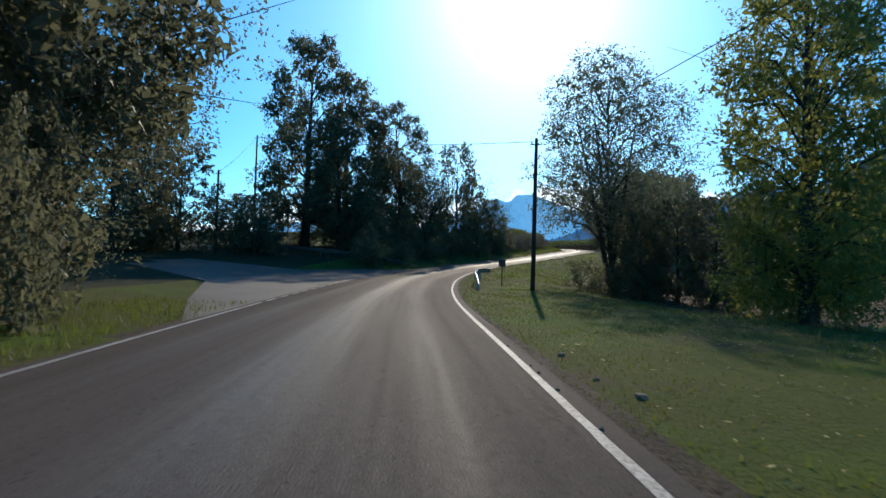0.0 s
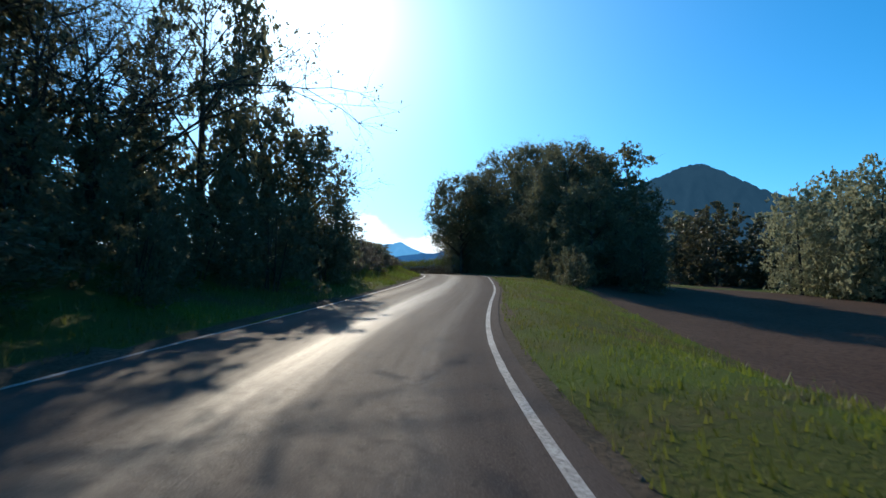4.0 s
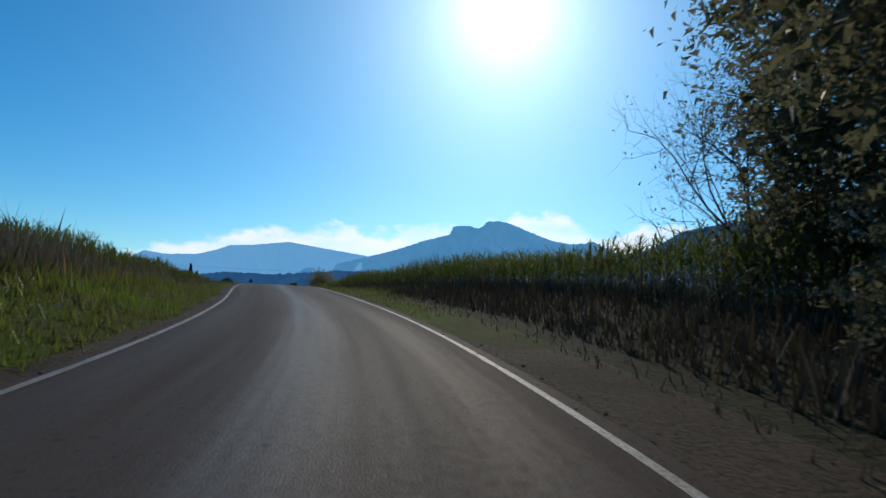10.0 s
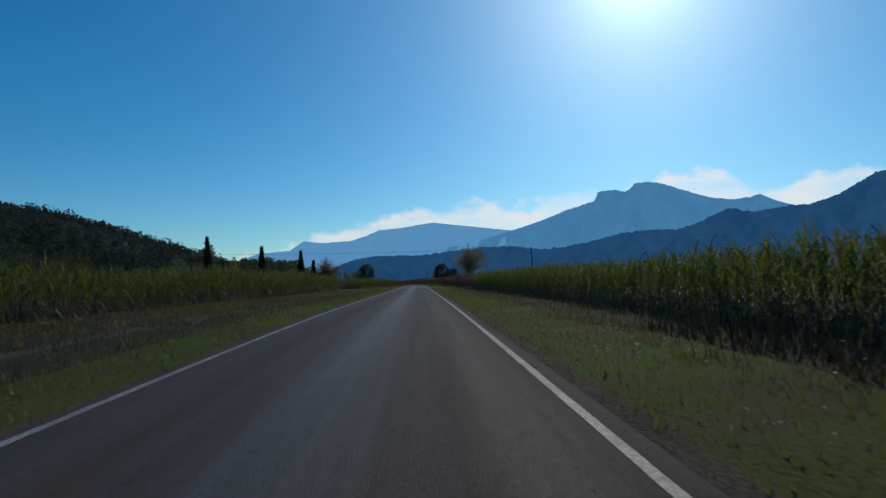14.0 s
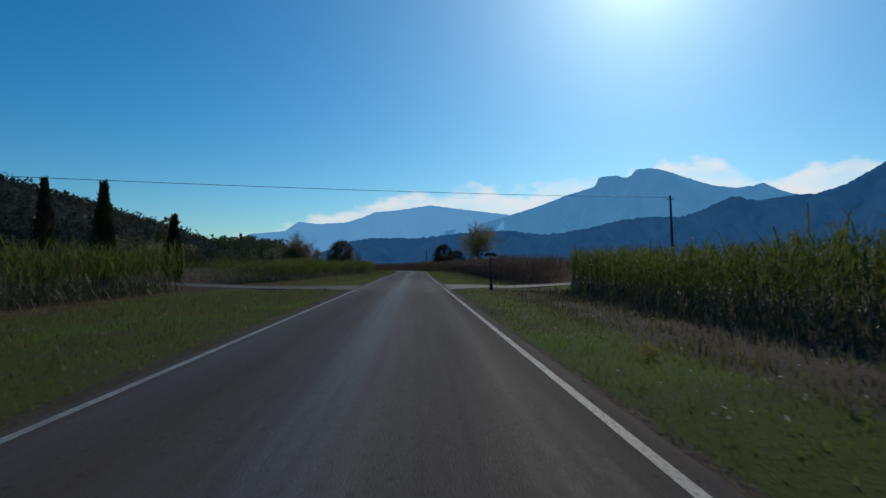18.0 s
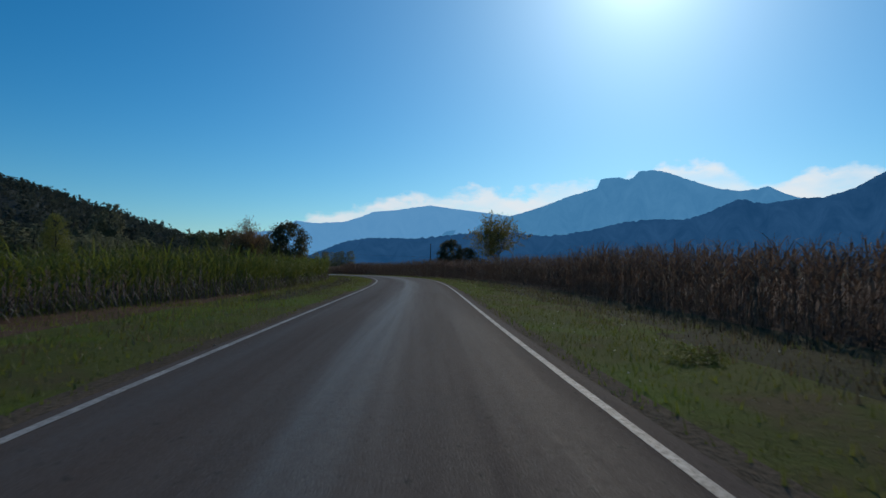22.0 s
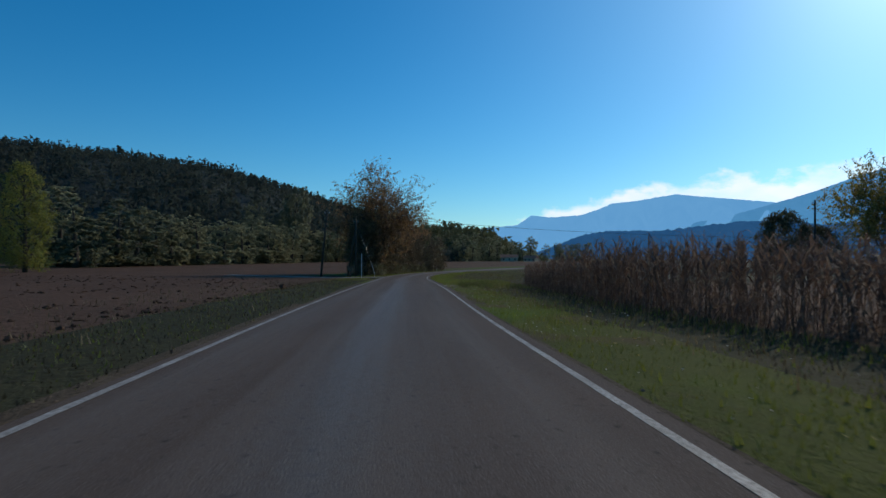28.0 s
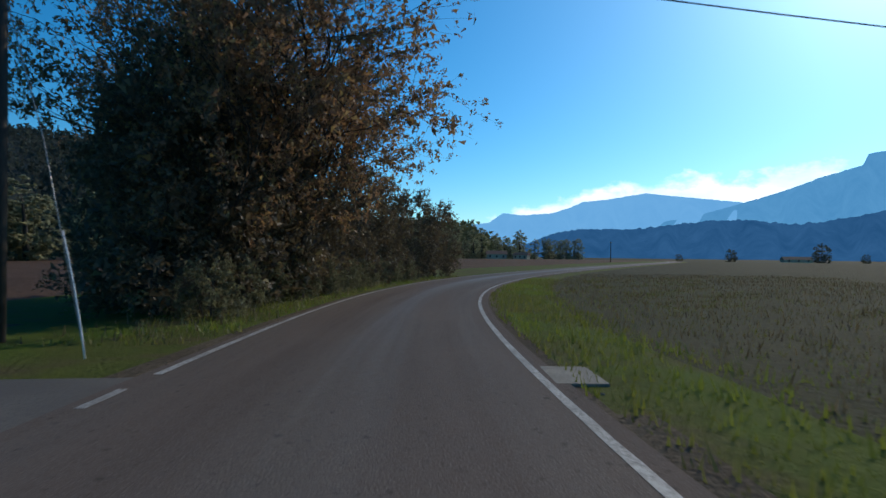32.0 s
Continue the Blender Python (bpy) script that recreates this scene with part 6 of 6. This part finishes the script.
def guard_rail():
    """Galvanised beam whose end slopes into the grass."""
    e = new("guard_rail")
    o = spot(38, 3.1)
    e.matrix_world = Matrix.Translation(o)
    tagged(e, "galvanised steel guard rail with a sloping end in the grass", "guard rail")
    path = [(31.3, 3.22, 0.04), (33.0, 3.2, 0.38), (34.8, 3.12, 0.74), (36.5, 3.05, 0.76), (40, 2.98, 0.75), (43.0, 2.9, 0.74), (43.5, 2.98, 0.74), (43.85, 3.15, 0.74), (44.0, 3.4, 0.74), (44.05, 3.7, 0.73)]
    top = [Vector(spot(s, u, z)) - o for s, u, z in path]
    prof = [(-0.155, 0.0), (-0.135, 0.045), (-0.1, 0.08), (-0.07, 0.078), (-0.03, 0.015), (0.0, 0.005), (0.03, 0.015), (0.07, 0.078), (0.1, 0.08), (0.135, 0.045), (0.155, 0.0)]
    rows = []
    for i, p in enumerate(top):
        d = (top[min(i + 1, len(top) - 1)] - top[max(i - 1, 0)])
        side = Vector((d.y, -d.x, 0)).normalized()
        rows.append([tuple(p + side * (-k) + Vector((0, 0, z - 0.12))) for z, k in prof])
    me = grid_mesh("beam", np.array(rows), M_STEEL)
    b = part("beam", me, e)
    th = b.modifiers.new("thick", "SOLIDIFY")
    th.thickness = 0.006
    for s, u in [(35.2, 3.24), (37.4, 3.17), (39.6, 3.13), (41.6, 3.08), (43.2, 3.06)]:
        p = Vector(spot(s, u)) - o
        post = part("post", mesh_of("post", *box(p.x - 0.05, p.x + 0.05, p.y - 0.06, p.y + 0.06, p.z - 0.4, p.z + 0.7), (M_STEEL,)), e)
        part("bolt", mesh_of("bolt", *tube([(p.x, p.y - 0.05, p.z + 0.6), (p.x, p.y - 0.1, p.z + 0.6)], [0.02, 0.02], 6), (M_STEEL,)), post)


guard_rail()


def bar_rail(points, label):
    e = new("guard_rail")
    o = spot(*points[0])
    e.matrix_world = Matrix.Translation(o)
    tagged(e, label, "guard rail")
    p = [Vector(spot(*q)) - o for q in points]
    rows = [[tuple(v + Vector((0, 0, 0.45 + z)) + Vector((0, k, 0))) for z, k in ((0, 0), (0.08, -0.04), (0.15, 0), (0.22, -0.04), (0.3, 0))] for v in p]
    # shade is put into the dark colour of this beam and its posts
    b = part("beam", grid_mesh("beam", np.array(rows), M_SIGNBACK), e)
    b.modifiers.new("thick", "SOLIDIFY").thickness = 0.006
    for v in p:
        part("post", mesh_of("post", *box(v.x - 0.05, v.x + 0.05, v.y + 0.01, v.y + 0.09, v.z - 0.4, v.z + 0.72), (M_SIGNBACK,)), e)


bar_rail([(54, -6.2), (53.6, -8.5), (53.2, -11), (52.6, -14), (52, -17)], "steel guard rail along the side road, darkened for shade")


def board_sign(s, u, w, h, top, label, mat, turn=0.0, posts=1, post_mat=None):
    e = stand("road_sign", s, u, label, "road sign", turn)
    for k in range(posts):
        x = 0 if posts == 1 else (k - 0.5) * w * 0.6
        part("post", mesh_of("post", *tube([(x, 0.04, -0.4), (x, 0.04, top - 0.03)], [0.035, 0.035], 8), (post_mat or M_SIGNBACK,), True), e)
    bm = bmesh.new()
    bmesh.ops.create_cube(bm, size=1.0, matrix=Matrix.Diagonal((w, 0.03, h, 1)))
    bmesh.ops.bevel(bm, geom=bm.edges[:], offset=0.008, segments=2, affect="EDGES")
    me = bpy.data.meshes.new("board")
    bm.to_mesh(me)
    bm.free()
    me.materials.append(mat)
    b = part("board", me, e)
    b.location = (0, 0, top - h / 2)
    for z in (0.25, -0.25):
        part("clamp", mesh_of("clamp", *box(-w * 0.35, w * 0.35, 0.015, 0.035, top - h / 2 + z * h - 0.02, top - h / 2 + z * h + 0.02), (M_STEEL,)), e)
    return e


board_sign(47, -10.2, 1.3, 0.34, 1.6, "brown back of a low direction sign on one post", M_BROWNED, 10, 1)
board_sign(36, 4.65, 0.42, 0.4, 1.6, "grey back of a chevron board beyond the guard rail", M_SIGNBACK, -8)


def finger_post(s, u):
    """A rustic post with two short drooping name boards."""
    e = stand("wooden_signpost", s, u, "dark wooden signpost with two short drooping boards", "road sign", 10)
    part("post", mesh_of("post", *tube([(0.02, 0, -0.4), (0, 0, 0.9), (-0.03, 0, 1.98)], [0.05, 0.043, 0.038], 9), (M_WOOD,), True), e)
    part("root_block", mesh_of("root_block", *tube([(0, 0, -0.3), (0.04, 0, 0.22), (0.03, 0, 0.42)], [0.12, 0.1, 0.05], 9), (M_WOOD,), True), e)
    for side in (-1, 1):
        outline = [(0.0, 1.93), (0.0, 2.12), (0.09, 2.16), (0.3, 2.1), (0.37, 2.03), (0.34, 1.9), (0.1, 1.97)]
        k = len(outline)
        v = [(side * x - 0.03, y, z) for y in (-0.07, 0.0) for x, z in outline]
        f = [tuple(range(k)), tuple(range(2 * k - 1, k - 1, -1))] + [(a, a + k, (a + 1) % k + k, (a + 1) % k) for a in range(k)]
        b = part("board", mesh_of("board", v, f, (M_BROWNED,)), e)
        for x in (0.1, 0.26):
            part("nail", mesh_of("nail", *tube([(side * x - 0.03, -0.07, 2.04), (side * x - 0.03, -0.078, 2.04)], [0.012, 0.01], 6), (M_STEEL,)), b)


finger_post(289.2, 4.5)


def triangle_sign(s, u, label):
    e = stand("warning_sign", s, u, label, "road sign")
    part("post", mesh_of("post", *tube([(0, 0.03, -0.4), (0, 0.03, 2.35)], [0.03, 0.03], 8), (M_SIGNBACK,), True), e)
    w, z0, z1 = 0.42, 1.66, 2.4
    tri = [(-w, z0), (w, z0), (w - 0.02, z0 + 0.06), (0.04, z1), (-0.04, z1), (-w + 0.02, z0 + 0.06)]
    v = [(x, y, z) for y in (-0.012, 0.012) for x, z in tri]
    k = len(tri)
    f = [tuple(range(k)), tuple(range(2 * k - 1, k - 1, -1))] + [(i, i + k, (i + 1) % k + k, (i + 1) % k) for i in range(k)]
    part("plate", mesh_of("plate", v, f, (M_SIGNBACK,)), e, "grey aluminium back of a triangular plate")
    part("clamp", mesh_of("clamp", *box(-0.2, 0.2, 0.012, 0.03, 1.85, 1.89), (M_STEEL,)), e)


triangle_sign(250.7, -4.72, "triangular warning sign seen from its grey back")


def stop_sign(s, u):
    e = stand("stop_sign", s, u, "octagonal sign on a white post, facing the yard entry", "road sign", 108)
    part("post", mesh_of("post", *tube([(0, 0.03, -0.4), (0, 0.03, 2.5)], [0.032, 0.032], 10), (M_WHITE,), True), e, "white painted steel post")
    r = 0.36
    oct_ = [(math.cos(math.pi / 8 + i * math.pi / 4) * r, math.sin(math.pi / 8 + i * math.pi / 4) * r + 2.12) for i in range(8)]
    v = [(x, y, z) for y in (-0.012, 0.012) for x, z in oct_]
    f = [tuple(range(8)), tuple(range(15, 7, -1))] + [(i, i + 8, (i + 1) % 8 + 8, (i + 1) % 8) for i in range(8)]
    part("plate", mesh_of("plate", v, f, (M_SIGNBACK,)), e, "grey back of an octagonal plate")


stop_sign(476.6, -5.2)


def kiosk(s, u):
    e = stand("utility_kiosk", s, u, "small brown box on a wooden post with a dark lid", "utility box")
    part("post", mesh_of("post", *box(-0.09, 0.09, -0.09, 0.09, -0.2, 0.72), (M_WOOD,)), e)
    part("cabinet", mesh_of("cabinet", *box(-0.28, 0.28, -0.18, 0.18, 0.72, 1.12), (M_KIOSK,)), e)
    part("lid", mesh_of("lid", *box(-0.4, 0.4, -0.27, 0.27, 1.12, 1.2), (M_BROWNED,)), e)
    part("door", mesh_of("door", *box(-0.23, 0.23, -0.195, -0.182, 0.77, 1.07), (M_KIOSK,)), e)


kiosk(483, -7.6)


def culvert(s, u, label):
    e = stand("culvert", s, u, label, "culvert", dz=0.19)
    for side in (-1, 1):
        part("wing_wall", mesh_of("wing_wall", *box(min(side * 0.36, side * 0.46), max(side * 0.36, side * 0.46), -0.5, 0.3, -0.7, -0.02), (M_DIRT,)), e)
    part("lintel", mesh_of("lintel", *box(-0.46, 0.46, -0.02, 0.3, -0.1, 0.0), (M_DIRT,)), e)
    part("back_wall", mesh_of("back_wall", *box(-0.36, 0.36, 0.2, 0.3, -0.7, -0.1), (M_DIRT,)), e)
    ring = [(math.cos(a) * 0.22, 0.17, -0.36 + math.sin(a) * 0.22) for a in np.linspace(0, 2 * math.pi, 15)]
    part("pipe_rim", mesh_of("pipe_rim", *tube(ring, [0.035] * 15, 6), (M_CONCRETE,), True), e)


culvert(475.8, -3.92, "dark drain mouth with a concrete lintel in the verge")


def house(x, y, z, turn, w, d, h, label):
    e = new("farmhouse")
    e.matrix_world = pose(x, y, z, 0, 0, turn)
    tagged(e, label, "house", group="far houses")
    part("wall", mesh_of("wall", *box(-w / 2, w / 2, -d / 2, d / 2, -0.5, h), (M_PLASTER,)), e)
    r = 0.4
    v = [(-w / 2 - r, -d / 2 - r, h), (w / 2 + r, -d / 2 - r, h), (w / 2 + r, d / 2 + r, h), (-w / 2 - r, d / 2 + r, h), (-w / 2 - r, 0, h + d * 0.28), (w / 2 + r, 0, h + d * 0.28)]
    part("roof", mesh_of("roof", v, [(0, 1, 5, 4), (2, 3, 4, 5), (0, 4, 3), (1, 2, 5), (0, 3, 2, 1)], (M_TILE,)), e)
    for i in range(3):
        x0 = -w / 2 + (i + 0.5) * w / 3
        part("window", mesh_of("window", *box(x0 - 0.5, x0 + 0.5, -d / 2 - 0.03, -d / 2 + 0.1, h * 0.45, h * 0.45 + 1.3), (M_BROWNED,)), e)


house(-42, 775, 9.2, 15, 11, 7, 3.4, "small far farmhouse below the hill")
house(-29, 782, 9.2, -10, 8, 6, 3.0, "small far farmhouse below the hill")
house(127, 859, 9.2, 5, 16, 7, 2.2, "long pale farm shed far across the meadow")

make_tree("weed_clump", tree_meshes(49, 0.2, 0.13, 0.02, 300, 0.025, M_GOLD, 10, "hedge", stems=3, core=0.3), pose(*spot(264.1, 3.5, -0.02)), "small yellow-leaved weed on the verge", "weed", "weed clumps")

# loose stones along the edges
rng = np.random.default_rng(23)
for k in range(46):
    s = float(rng.choice([rng.uniform(2, 60), rng.uniform(92, 140), rng.uniform(180, 400)]))
    side = 1 if rng.random() < 0.7 else -1
    u = float(smooth(EDGE_R, np.array([s]))[0] + 0.35 + 0.8 * rng.random()) if side > 0 else -float(smooth(EDGE_L, np.array([s]))[0] + 0.4 + 0.8 * rng.random())
    r = 0.03 + 0.05 * rng.random()
    bm = bmesh.new()
    bmesh.ops.create_icosphere(bm, subdivisions=1, radius=r)
    for v in bm.verts:
        v.co *= 0.75 + 0.5 * rng.random()
        v.co.z *= 0.65
    me = bpy.data.meshes.new("stone")
    bm.to_mesh(me)
    bm.free()
    me.materials.append(M_STONE)
    ob = new("stone", me)
    ob.location = spot(s, u, r * 0.35)
    tagged(ob, "small rough stone on the road shoulder", "stone", "shoulder stones")

# a lump of turned earth with roots at the field's edge
bm = bmesh.new()
bmesh.ops.create_icosphere(bm, subdivisions=2, radius=0.2)
for v in bm.verts:
    v.co *= 0.8 + 0.5 * noise.noise(v.co * 7) + 0.15 * rng.random()
me = bpy.data.meshes.new("earth_lump")
bm.to_mesh(me)
bm.free()
me.materials.append(M_SOIL)
ob = new("earth_lump", me)
ob.location = spot(450.5, -6.9, 0.12)
tagged(ob, "rough brown lump of earth beside the ploughed field", "earth lump")

# gravel crumbs washed against the edges of the asphalt
n = 2000
ks = np.concatenate([rng.uniform(0, 62, n // 4), rng.uniform(90, 150, n // 2), rng.uniform(165, 500, n - n // 4 - n // 2)])
right = rng.random(n) < 0.7
away = 0.04 + np.abs(rng.normal(size=n)) * 0.22
ku = np.where(right, smooth(EDGE_R, ks) + away, -smooth(EDGE_L, ks) - 0.1 - away)
kp = line(ks, ku, np.where(np.abs(away) < 0.1, 0.0, rise(ks, ku)) - 0.006)
kr = 0.008 + 0.022 * rng.random(n) ** 2
tagged(new("gravel_crumbs", flat_mesh("gravel_crumbs", clumps(rng, kp, kr, kr * 1.1), M_STONE)), "loose gravel crumbs along the road edge", "gravel", kind="stuff")
